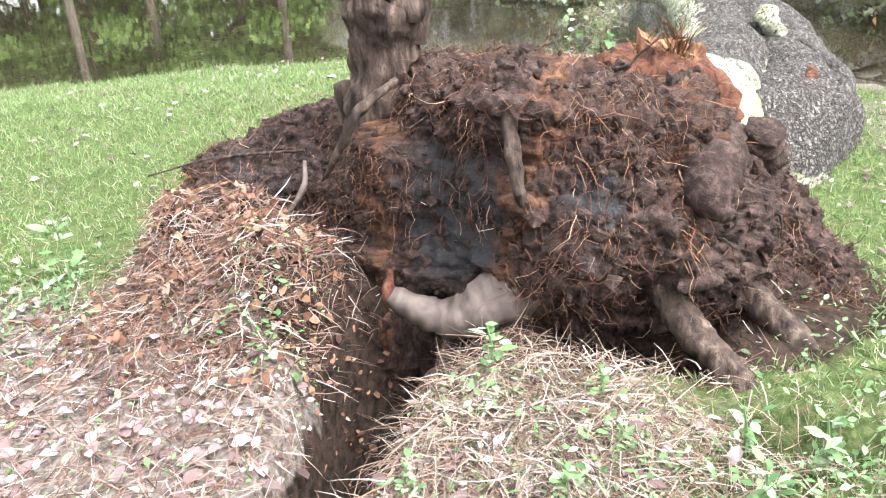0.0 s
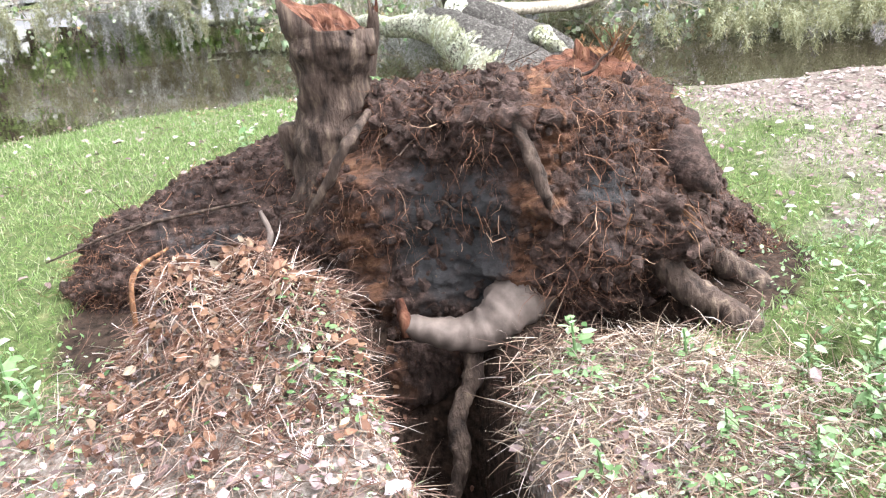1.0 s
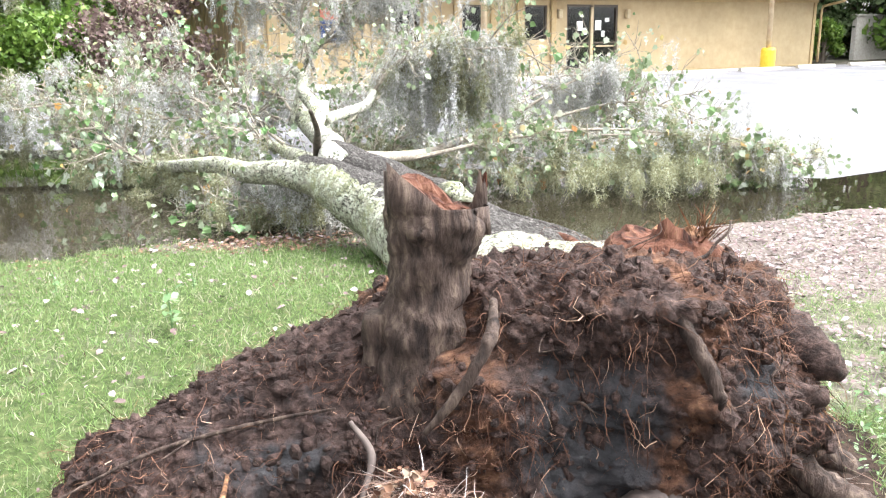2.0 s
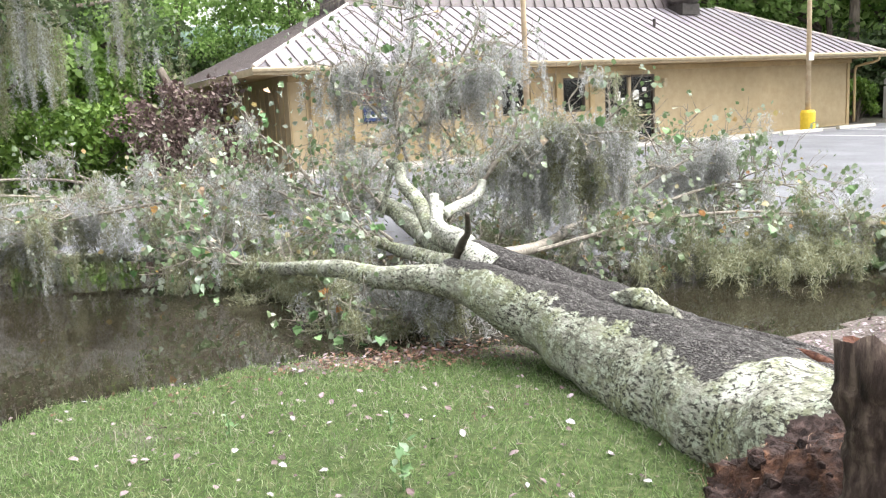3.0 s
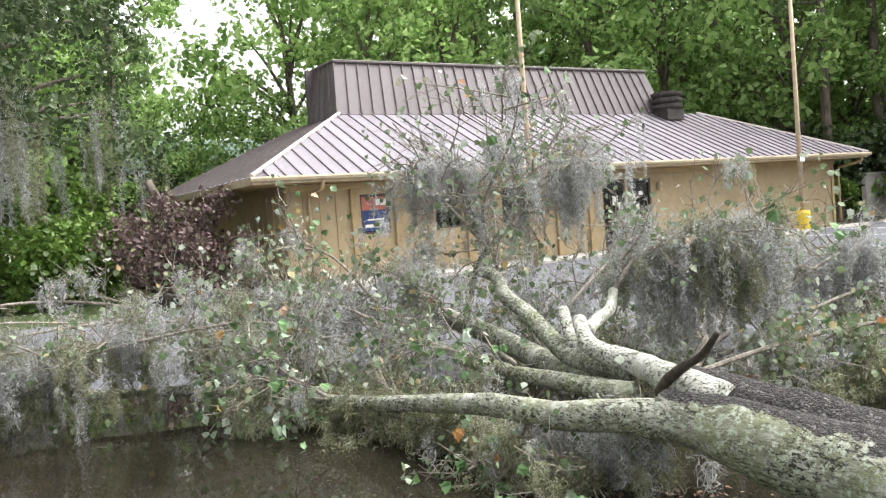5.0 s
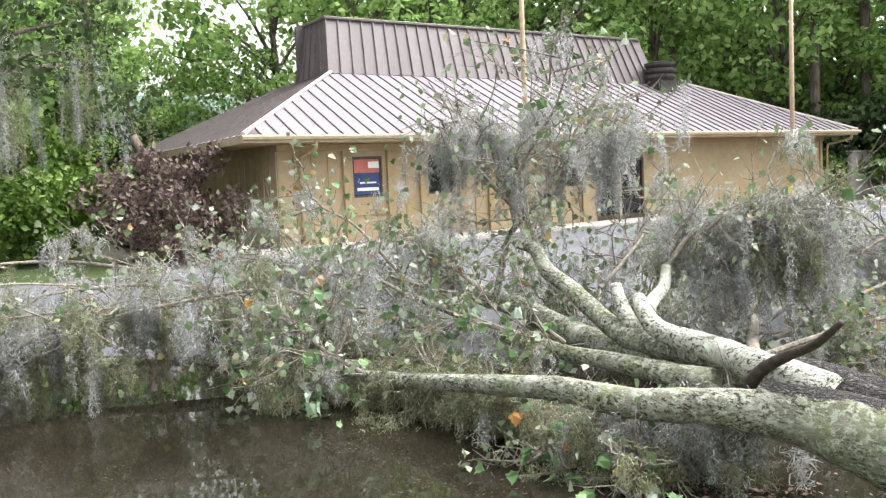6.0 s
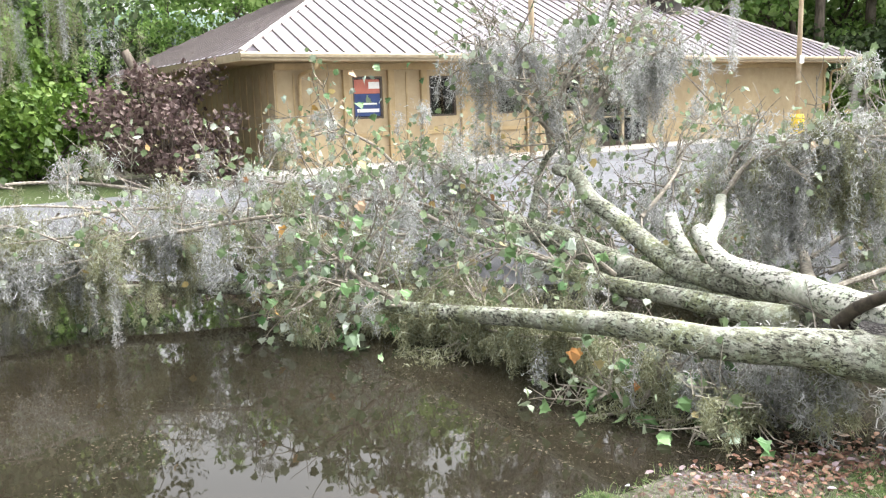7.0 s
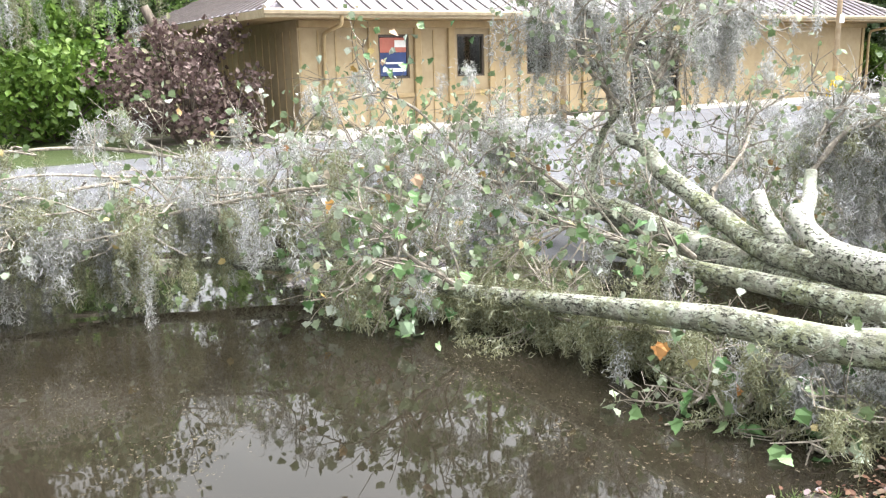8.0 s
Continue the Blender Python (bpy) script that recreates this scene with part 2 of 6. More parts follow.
BIGLEAF = each("large_lobed_leaves", [(0.0, (0.06, 0.14, 0.045)), (0.5, (0.15, 0.25, 0.1)), (0.72, (0.3, 0.37, 0.28)), (0.93, (0.46, 0.52, 0.45)), (0.965, (0.38, 0.16, 0.05)), (1.0, (0.45, 0.3, 0.08))], 0.5, 0.35)
FOLIAGE = island("tree_foliage", [(0.0, (0.0943, 0.176, 0.0455)), (0.5, (0.252, 0.391, 0.113)), (1.0, (0.419, 0.557, 0.227))], 0.6, 0.25, 0.6)
PINEFOL = island("pine_foliage", [(0.0, (0.084, 0.144, 0.0562)), (1.0, (0.288, 0.384, 0.175))], 0.7, 0.2, 0.45)
OAKFOL = island("oak_foliage", [(0.0, (0.0289, 0.0508, 0.0173)), (0.6, (0.0636, 0.0986, 0.0376)), (1.0, (0.139, 0.173, 0.0926))], 0.6, 0.25, 0.3)
SHRUB = island("shrub_foliage", [(0.0, (0.044, 0.0935, 0.011)), (0.6, (0.099, 0.176, 0.0275)), (1.0, (0.165, 0.248, 0.055))], 0.5, 0.3, 0.3)
PURPLE = island("plum_foliage", [(0.0, (0.0648, 0.0391, 0.0374)), (0.6, (0.136, 0.0911, 0.085)), (0.9, (0.214, 0.163, 0.143)), (1.0, (0.142, 0.163, 0.068))], 0.6, 0.3, 0.2)
TREEBARK = simple("tree_trunk_bark", [(0.3, (0.05, 0.04, 0.032)), (0.7, (0.2, 0.17, 0.14))], 9, 0.9, 0.1, 0.8, 0.03, (1, 1, 0.3))
WALLPAINT = simple("tan_wall_paint", [(0.3, (0.34, 0.264, 0.159)), (0.7, (0.41, 0.329, 0.209))], 5, 0.75, 0.25, 0.15, 0.01)
TRIMPAINT = simple("tan_trim_paint", [(0.3, (0.34, 0.254, 0.137)), (0.7, (0.42, 0.319, 0.18))], 7, 0.7, 0.25, 0.15, 0.01)
FASCIA = simple("weathered_fascia", [(0.3, (0.36, 0.29, 0.19)), (0.7, (0.5, 0.42, 0.29))], 6, 0.6, 0.3, 0.1, 0.01)
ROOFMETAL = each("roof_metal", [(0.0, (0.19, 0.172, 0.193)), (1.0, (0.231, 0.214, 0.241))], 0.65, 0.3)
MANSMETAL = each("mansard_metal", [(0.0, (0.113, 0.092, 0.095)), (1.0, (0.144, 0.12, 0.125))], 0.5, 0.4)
# Seam colour holds the shadow line along each rib, so darker than the pans.
SEAMSHADE = simple("roof_seam_shade", [(0.3, (0.09, 0.075, 0.072)), (0.7, (0.15, 0.128, 0.12))], 6, 0.5, 0.4)
RIDGE = simple("ridge_cap", [(0.3, (0.4, 0.35, 0.33)), (0.7, (0.52, 0.47, 0.45))], 5, 0.4, 0.5)
DARKMETAL = simple("dark_vent_metal", [(0.3, (0.035, 0.03, 0.028)), (0.7, (0.075, 0.065, 0.06))], 6, 0.6, 0.4)
GREENROOF = simple("green_roof_metal", [(0.3, (0.1, 0.17, 0.14)), (0.7, (0.16, 0.24, 0.2))], 4, 0.5, 0.4)
CONCRETE = simple("concrete", [(0.3, (0.32, 0.3, 0.27)), (0.7, (0.48, 0.46, 0.42))], 14, 0.85, 0.2, 0.3, 0.006)
POLEPAINT = simple("tan_pole", [(0.3, (0.36, 0.27, 0.17)), (0.7, (0.5, 0.4, 0.28))], 6, 0.6, 0.3)
YELLOW = simple("yellow_paint", [(0.3, (0.62, 0.42, 0.03)), (0.7, (0.75, 0.55, 0.06))], 9, 0.6, 0.3)
WHITE = simple("white_paint", [(0.3, (0.7, 0.7, 0.68)), (0.7, (0.82, 0.82, 0.8))], 8, 0.6, 0.3)
BLUE = simple("sign_blue", [(0.3, (0.02, 0.04, 0.13)), (0.7, (0.03, 0.06, 0.19))], 5, 0.5, 0.4)
SIGNRED = simple("sign_red", [(0.3, (0.4, 0.12, 0.09)), (0.7, (0.5, 0.17, 0.12))], 5, 0.5, 0.4)
# Near-black colour stands in for the dimness of the room indoors.
DARKROOM = simple("unlit_interior", [(0.3, (0.012, 0.011, 0.01)), (0.7, (0.03, 0.028, 0.026))], 3, 0.9, 0.1)
FRAMEDARK = simple("bronze_window_frame", [(0.3, (0.04, 0.028, 0.02)), (0.7, (0.07, 0.05, 0.035))], 8, 0.4, 0.5)


def glass_material():
    m, n, l, b = nodes_of("window_glass", 0.02, 0.5)
    b.inputs["Transmission Weight"].default_value = 1.0
    b.inputs["Base Color"].default_value = (0.75, 0.8, 0.8, 1)
    return m


GLASS = glass_material()


# ---------------- building blocks ----------------
def link_mesh(name, verts, faces, mat, parent=None, label="", smooth=False):
    me = bpy.data.meshes.new(name)
    me.from_pydata(verts, [], faces)
    if smooth:
        me.shade_smooth()
    me.materials.append(mat)
    ob = new(name, me)
    if parent:
        ob.parent = parent
    if label:
        ob["label"] = label
    return ob


def share(name, me, m, parent=None):
    """One more object on a mesh that others use too."""
    ob = new(name, me)
    ob.matrix_basis = m
    if parent:
        ob.parent = parent
    return ob


def thing(name, label, category, at=(0, 0, 0), group="", kind=""):
    ob = new(name)
    ob.location = at
    ob.empty_display_size = 0.2
    return tagged(ob, label, category, group, kind)


def box_data(x0, x1, y0, y1, z0, z1, bevel=0.0):
    bm = bmesh.new()
    bmesh.ops.create_cube(bm, size=1)
    for v in bm.verts:
        v.co = Vector(((x0 + x1) / 2 + v.co.x * (x1 - x0), (y0 + y1) / 2 + v.co.y * (y1 - y0), (z0 + z1) / 2 + v.co.z * (z1 - z0)))
    if bevel:
        bmesh.ops.bevel(bm, geom=bm.edges[:], offset=bevel, segments=1, affect="EDGES")
    return bm


def part(name, bm, mat, parent=None, label="", smooth=False):
    me = bpy.data.meshes.new(name)
    bm.to_mesh(me)
    bm.free()
    if smooth:
        me.shade_smooth()
    me.materials.append(mat)
    ob = new(name, me)
    if parent:
        ob.parent = parent
    if label:
        ob["label"] = label
    return ob


def box(name, x0, x1, y0, y1, z0, z1, mat, parent=None, label="", bevel=0.0):
    return part(name, box_data(x0, x1, y0, y1, z0, z1, bevel), mat, parent, label)


def spline(points, steps=6):
    """Catmull-Rom through the points."""
    p = [Vector(q) for q in points]
    p = [p[0] * 2 - p[1]] + p + [p[-1] * 2 - p[-2]]
    out = []
    for i in range(1, len(p) - 2):
        for k in range(steps):
            t = k / steps
            a, b, c, d = p[i - 1], p[i], p[i + 1], p[i + 2]
            out.append(0.5 * (2 * b + (c - a) * t + (2 * a - 5 * b + 4 * c - d) * t * t + (3 * b - a - 3 * c + d) * t ** 3))
    out.append(p[-2])
    return out


def tube(points, radii, sides=10, rough=0.0, steps=6, closed=True, seed=0.0, freq=4.0):
    """Verts and faces of a tapered limb with an uneven skin."""
    c = spline(points, steps) if steps > 1 else [Vector(q) for q in points]
    rs = np.interp(np.linspace(0, len(radii) - 1, len(c)), range(len(radii)), radii)
    verts, faces = [], []
    up = Vector((0.13, 0.31, 0.94))
    for i, q in enumerate(c):
        d = (c[min(i + 1, len(c) - 1)] - c[max(i - 1, 0)]).normalized()
        side = d.cross(up)
        side = side.normalized() if side.length > 1e-3 else Vector((1, 0, 0))
        upv = side.cross(d)
        for k in range(sides):
            a = 2 * math.pi * k / sides
            n = side * math.cos(a) + upv * math.sin(a)
            r = rs[i]
            if rough:
                r *= 1 + rough * noise.fractal((q + n * r) * freq + Vector((seed, seed, 0)), 1.0, 2.0, 4)
            verts.append(q + n * r)
    for i in range(len(c) - 1):
        for k in range(sides):
            faces.append((i * sides + k, (i + 1) * sides + k, (i + 1) * sides + (k + 1) % sides, i * sides + (k + 1) % sides))
    if closed:
        faces.append(tuple(range(sides)))
        faces.append(tuple(range((len(c) - 1) * sides, len(c) * sides))[::-1])
    return [tuple(v) for v in verts], faces


def add_mesh(store, vf):
    base = len(store[0])
    store[0].extend(vf[0])
    store[1].extend(tuple(i + base for i in f) for f in vf[1])


def limb(name, points, radii, mat, parent, label="", sides=12, rough=0.12, steps=6, seed=0.0, freq=5.0):
    return link_mesh(name, *tube(points, radii, sides, rough, steps, True, seed, freq), mat, parent, label, True)


def ribbons(starts, dirs, lengths, widths, segs, droop, wobble, rng):
    """Thin curved strips, one from each start: arrays of verts and faces."""
    n = len(starts)
    p, d = starts.copy(), dirs / np.linalg.norm(dirs, axis=1, keepdims=True)
    side = np.cross(d, rng.normal(size=(n, 3)))
    side /= np.linalg.norm(side, axis=1, keepdims=True) + 1e-9
    rows = []
    for k in range(segs + 1):
        w = widths * (1 - 0.85 * (k / segs) ** 1.5) / 2
        rows.append(np.stack([p - side * w[:, None], p + side * w[:, None]], 1))
        d = d + rng.normal(size=(n, 3)) * wobble + np.array([0, 0, -droop])
        d /= np.linalg.norm(d, axis=1, keepdims=True)
        p = p + d * (lengths / segs)[:, None]
    v = np.stack(rows, 1).reshape(-1, 3)
    base = (np.arange(n) * (segs + 1) * 2)[:, None]
    f = np.concatenate([np.stack([base + 2 * k, base + 2 * k + 1, base + 2 * k + 3, base + 2 * k + 2], 2)[:, 0] for k in range(segs)])
    return v, f


def shapes(centres, normals, spins, sizes, outline, cup=0.15):
    """Flat little leaves: the outline (N x 2) put at each centre, bent along its middle."""
    n, k = len(centres), len(outline)
    nrm = normals / (np.linalg.norm(normals, axis=1, keepdims=True) + 1e-9)
    ref = np.where(np.abs(nrm[:, 2:3]) < 0.9, [[0, 0, 1.0]], [[1.0, 0, 0]])
    a = np.cross(nrm, ref)
    a /= np.linalg.norm(a, axis=1, keepdims=True)
    b = np.cross(nrm, a)
    u = a * np.cos(spins)[:, None] + b * np.sin(spins)[:, None]
    w = np.cross(nrm, u)
    o = np.asarray(outline)
    lift = cup * (np.abs(o[:, 1]) ** 1.3)
    v = centres[:, None] + sizes[:, None, None] * (u[:, None] * o[None, :, :1] + w[:, None] * o[None, :, 1:2] + nrm[:, None] * lift[None, :, None])
    f = (np.arange(n) * k)[:, None] + np.arange(k)[None]
    return v.reshape(-1, 3), f


LOBED = [(0, 0), (-0.04, 0.26), (0.2, 0.33), (0.34, 0.56), (0.5, 0.36), (0.7, 0.3), (0.76, 0.14), (1, 0), (0.76, -0.14), (0.7, -0.3), (0.5, -0.36), (0.34, -0.56), (0.2, -0.33), (-0.04, -0.26)]
OVAL = [(0, 0), (0.25, 0.2), (0.6, 0.22), (1, 0), (0.6, -0.22), (0.25, -0.2)]
SCRAP = [(0, 0), (0.3, 0.32), (0.75, 0.24), (1, -0.05), (0.6, -0.3), (0.2, -0.22)]
RNG = np.random.default_rng(7)


def unit(n, rng=RNG):
    v = rng.normal(size=(n, 3))
    return v / np.linalg.norm(v, axis=1, keepdims=True)


def soft_mesh(name, v, f, mat, parent=None, label=""):
    return link_mesh(name, v.tolist(), f.tolist(), mat, parent, label)


# ---------------- ground, water, paving ----------------
def step(a, b, x):
    t = np.clip((x - a) / (b - a), 0, 1)
    return t * t * (3 - 2 * t)


def shore_x(y):
    """Where the bank meets the water."""
    x = np.interp(y, [-9, -5, -3, -1.2, -0.3, 0.6, 1.2, 2.6, 4.0, 5.5, 8, 14], [5.4, 5.7, 5.9, 6.1, 6.7, 7.25, 7.5, 7.5, 7.1, 6.3, 4.6, 2.0])
    return x + 0.05 * np.sin(y * 5.1) + 0.04 * np.sin(y * 11.3 + 1)


def lot_z(x, y):
    return -0.156 + 0.0091 * np.minimum(x, 45) - 0.0088 * np.clip(y, -30, 6)


def ground_z(x, y):
    x, y = np.asarray(x, float), np.asarray(y, float)
    s = shore_x(y) - x
    left = step(-0.6, 1.4, y)
    bank = -0.05 + (0.09 + 0.11 * left) * step(-0.25, 2.4, s) - 0.02 * (s < 0) - 0.05 * step(2.5, 5, s) * left - 0.25 * step(0, 1.2, -s)
    z = np.where(x > shore_x(y) + 0.4, np.maximum(bank, lot_z(x, y) - 0.05), bank)
    # torn ground: crevice before the root plate and the hollows beside the right root
    z = z - 1.1 * np.exp(-(((x - 2.54) / 0.42) ** 4 + ((y - 1.185 - 0.05 * (x - 2.6)) / (0.09 + 0.05 * step(2.3, 2.8, x))) ** 2))
    z = z - 0.36 * np.exp(-(((x - 2.92) / 0.17) ** 4 + ((y - 0.55) / 0.2) ** 4))
    z = z - 0.2 * np.exp(-(((x - 2.5 - 0.3 * (y - 0.2)) / 0.07) ** 2 + ((y - 0.2) / 0.16) ** 2))
    # mounds heaved up before it
    z = z + (0.3 + 0.05 * np.sin(x * 19 + y * 13) + 0.04 * np.sin(y * 27 - x * 8)) * np.exp(-(((x - 2.82) / 0.25) ** 2 + ((y - 1.64) / 0.31) ** 4))
    z = z + 0.06 * np.exp(-(((x - 2.38) / 0.26) ** 2 + ((y - 0.76) / 0.33) ** 4))
    z = z + 0.012 * np.sin(x * 7.3 + 1.7 * y) * np.sin(y * 6.1 - x) * step(0.2, 1.0, s) + 0.006 * np.sin(x * 17 + y * 9) * np.cos(y * 21 - x * 5) * step(0.1, 0.4, s)
    return z


def litter_at(x, y):
    """How far dead leaves cover the turf, 0 to 1."""
    x0, y0 = x, y
    x = x0 + 0.28 * np.sin(y0 * 2.3 + 1) + 0.16 * np.sin(y0 * 6.7 + x0 * 3) + 0.08 * np.sin(y0 * 15 - x0 * 11)
    y = y0 + 0.2 * np.sin(x0 * 3.1) + 0.1 * np.sin(x0 * 8.3 + 2)
    near = (1 - step(2.2, 3.3, x)) * (1 - 0.35 * step(2.1, 2.6, y)) * (0.3 + 0.7 * step(0.4, 1.4, y))
    mud = (1 - step(-1.5, -0.7, y)) * step(3.4, 4.6, x) * (1 - step(8, 9, x))
    edge = 0.45 * (1 - step(-1.0, 0.0, y)) * step(2.2, 3.4, x)
    rim = 0.5 * (1 - step(0.1, 0.5, np.abs(shore_x(y0) - x0 - 0.05))) * (1 - step(1.0, 1.8, y))
    near = np.maximum(near, edge)
    return np.clip(np.maximum(np.maximum(near, mud), rim), 0, 1)


# the torn plate across the fall: height of its top, foot, belly, brow and back
PLATE_Y = [-0.1, 0.08, 0.25, 0.4, 0.6, 0.85, 1.05, 1.25, 1.42, 1.65, 1.95, 2.2, 2.3]
PLATE_TOP = [0.04, 0.32, 0.48, 0.66, 0.7, 0.73, 0.75, 0.72, 0.61, 0.55, 0.43, 0.31, 0.1]
PLATE_FOOT = [3.1, 3.12, 3.08, 3.08, 3.05, 2.96, 2.95, 2.97, 3.0, 3.05, 3.12, 3.25, 3.4]
PLATE_BELLY = [3.2, 3.2, 3.0, 2.84, 2.8, 2.84, 3.04, 3.1, 3.2, 3.27, 3.36, 3.42, 3.46]
PLATE_BROW = [3.25, 3.3, 3.2, 3.02, 2.93, 2.95, 3.09, 3.2, 3.42, 3.49, 3.56, 3.6, 3.56]
PLATE_BACK = [3.4, 3.6, 3.75, 3.85, 3.9, 3.95, 3.95, 3.95, 3.92, 3.88, 3.85, 3.8, 3.62]


def bare_shade_at(x, y):
    """Torn bare soil round the root plate, and bare soil with painted shade in the hollows, 0 to 1."""
    ring = np.exp(-((np.maximum(np.hypot((x - 3.3) / 0.75, (y - 1.05) / 1.25) - 0.9, 0)) / 0.1) ** 2)
    # the deeper the hollow, the more of the shade-dark soil colour
    pit_shade = np.clip((-0.02 - ground_z(x, y)) / 0.08, 0, 1) * (x < 3.2)
    return np.maximum(0.75 * ring, pit_shade)


def lines(edges):
    out = []
    for a, b, d in edges:
        out.append(np.arange(a, b, d))
    return np.concatenate(out)


def build_ground():
    xs = lines([(-900, -100, 200), (-100, -20, 20), (-20, -2, 1.5), (-2, 0.5, 0.2), (0.5, 4.2, 0.035), (4.2, 8.6, 0.09), (8.6, 24, 0.7), (24, 100, 12), (100, 1001, 200)])
    ys = lines([(-900, -100, 200), (-100, -20, 20), (-20, -6, 1.0), (-6, -1, 0.16), (-1, 3.2, 0.035), (3.2, 7, 0.12), (7, 20, 1.0), (20, 100, 16), (100, 1001, 200)])
    gx, gy = np.meshgrid(xs, ys, indexing="ij")
    z = ground_z(gx, gy)
    nx, ny = gx.shape
    idx = np.arange(nx * ny).reshape(nx, ny)
    f = np.stack([idx[:-1, :-1], idx[1:, :-1], idx[1:, 1:], idx[:-1, 1:]], 2).reshape(-1, 4)
    v = np.stack([gx, gy, z], 2).reshape(-1, 3)
    ob = soft_mesh("ground", v, f, GROUND)
    ob.data.shade_smooth()
    att = ob.data.attributes.new("litter", "FLOAT", "POINT")
    lit = litter_at(gx, gy).ravel() * 0.55 + 0.02
    att.data.foreach_set("value", lit.astype(np.float32))
    ob.data.attributes.new("bare", "FLOAT", "POINT").data.foreach_set("value", bare_shade_at(gx, gy).ravel().astype(np.float32))
    return tagged(ob, "grassy bank and leaf-strewn soil by the water", "ground", kind="structure")


build_ground()


def sheet(name, xs, ys, zf, mat, label, category):
    gx, gy = np.meshgrid(xs, ys, indexing="ij")
    nx, ny = gx.shape
    idx = np.arange(nx * ny).reshape(nx, ny)
    f = np.stack([idx[:-1, :-1], idx[1:, :-1], idx[1:, 1:], idx[:-1, 1:]], 2).reshape(-1, 4)
    v = np.stack([gx, gy, zf(gx, gy)], 2).reshape(-1, 3)
    return tagged(soft_mesh(name, v, f, mat), label, category, kind="structure")


def flood():
    """The water, cut away where the bank stands dry."""
    ob = sheet("water", np.linspace(1.5, 40, 30), np.linspace(-12, 70, 40), lambda x, y: -0.05 + 0 * x, WATER, "murky brown flood water with floating specks", "water")
    bm = bmesh.new()
    bm.from_mesh(ob.data)
    dry_faces = [p for p in bm.faces if max(c.co.x for c in p.verts) < 4.6 and max(c.co.y for c in p.verts) < 4.2 and min(c.co.y for c in p.verts) > -4]
    bmesh.ops.delete(bm, geom=dry_faces, context="FACES")
    bm.to_mesh(ob.data)
    bm.free()


flood()
sheet("parking_lot", np.linspace(6.9, 21.6, 30), np.linspace(-60, 11, 40), lambda x, y: lot_z(x, y), ASPHALT, "wet grey asphalt parking lot, partly flooded", "road")
sheet("road", np.linspace(24.0, 30.0, 8), np.linspace(7, 70, 20), lambda x, y: lot_z(x, y) + 0.02, ASPHALT, "grey asphalt road beyond the lawn", "road")


# ---------------- the building ----------------
EZ, EX, YL, YR, RUN, SLOPE = 2.75, 22.28, -2.6, -25.6, 4.14, 0.483
WX, WYL, WYR, WTOP, BACK = 23.3, -3.7, -24.96, 2.62, 34.5
house = thing("building", "single-storey tan building with a hipped metal roof", "building", (28, -14, 0.1))
HOUSE_AT = Matrix.Translation(house.location).inverted()


def house_part(ob):
    ob.parent = house
    ob.matrix_parent_inverse = HOUSE_AT
    return ob


def roof_panel(name, foot0, foot1, top0, top1, mat, rib=0.035):
    """One metal pan with a standing seam along its first edge, coloured dark for its shadow line."""
    a, b, c, d = (Vector(q) for q in (foot0, foot1, top1, top0))
    n = (b - a).cross(d - a)
    n = n.normalized() if n.z > 0 or abs(n.z) < 0.3 and n.x < 0 else -n.normalized()
    w = (b - a).normalized() * 0.03
    e = [a, b, c, d, a + n * rib, d + n * rib, a + w + n * rib, d + w + n * rib, a + w, d + w]
    e += [q - n * 0.03 for q in (a, b, c, d)]
    ob = link_mesh(name, [tuple(q) for q in e], [(8, 1, 2, 9), (0, 4, 5, 3), (4, 6, 7, 5), (6, 8, 9, 7), (0, 8, 6, 4), (10, 13, 12, 11), (0, 10, 11, 1), (1, 11, 12, 2)], mat)
    ob.data.materials.append(SEAMSHADE)
    for p in ob.data.polygons[1:5]:
        p.material_index = 1
    return house_part(ob)


def skirt(corner, along, inward, length, pitch):
    """A hipped roof slope of standing-seam pans."""
    o, al, iw = Vector(corner), Vector(along), Vector(inward)
    n = round(length / pitch)
    for i in range(n):
        u0, u1 = i * length / n, (i + 1) * length / n
        ends = []
        for u in (u0, u1):
            d = min(RUN, u, length - u)
            ends.append((o + al * u, o + al * u + iw * d + Vector((0, 0, SLOPE * d))))
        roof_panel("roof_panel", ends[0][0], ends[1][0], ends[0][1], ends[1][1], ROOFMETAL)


skirt((EX, YL, EZ), (0, -1, 0), (1, 0, 0), YL - YR, 0.4)
skirt((BACK, YL, EZ), (-1, 0, 0), (0, -1, 0), BACK - EX, 0.45)
skirt((EX, YR, EZ), (1, 0, 0), (0, 1, 0), BACK - EX, 0.9)
skirt((BACK, YR, EZ), (0, 1, 0), (-1, 0, 0), YL - YR, 1.6)
TZ = EZ + SLOPE * RUN
for hip_y, s in ((YL, -1), (YR, 1)):
    v, f = tube([(EX, hip_y, EZ + 0.02), (EX + RUN, hip_y + s * RUN, TZ + 0.02)], [0.06, 0.06], 6, 0, 1)
    house_part(link_mesh("hip_cap", v, f, RIDGE))
house_part(box("roof_deck", EX + RUN, BACK - RUN, YR + RUN, YL - RUN, TZ - 0.1, TZ, SEAMSHADE))
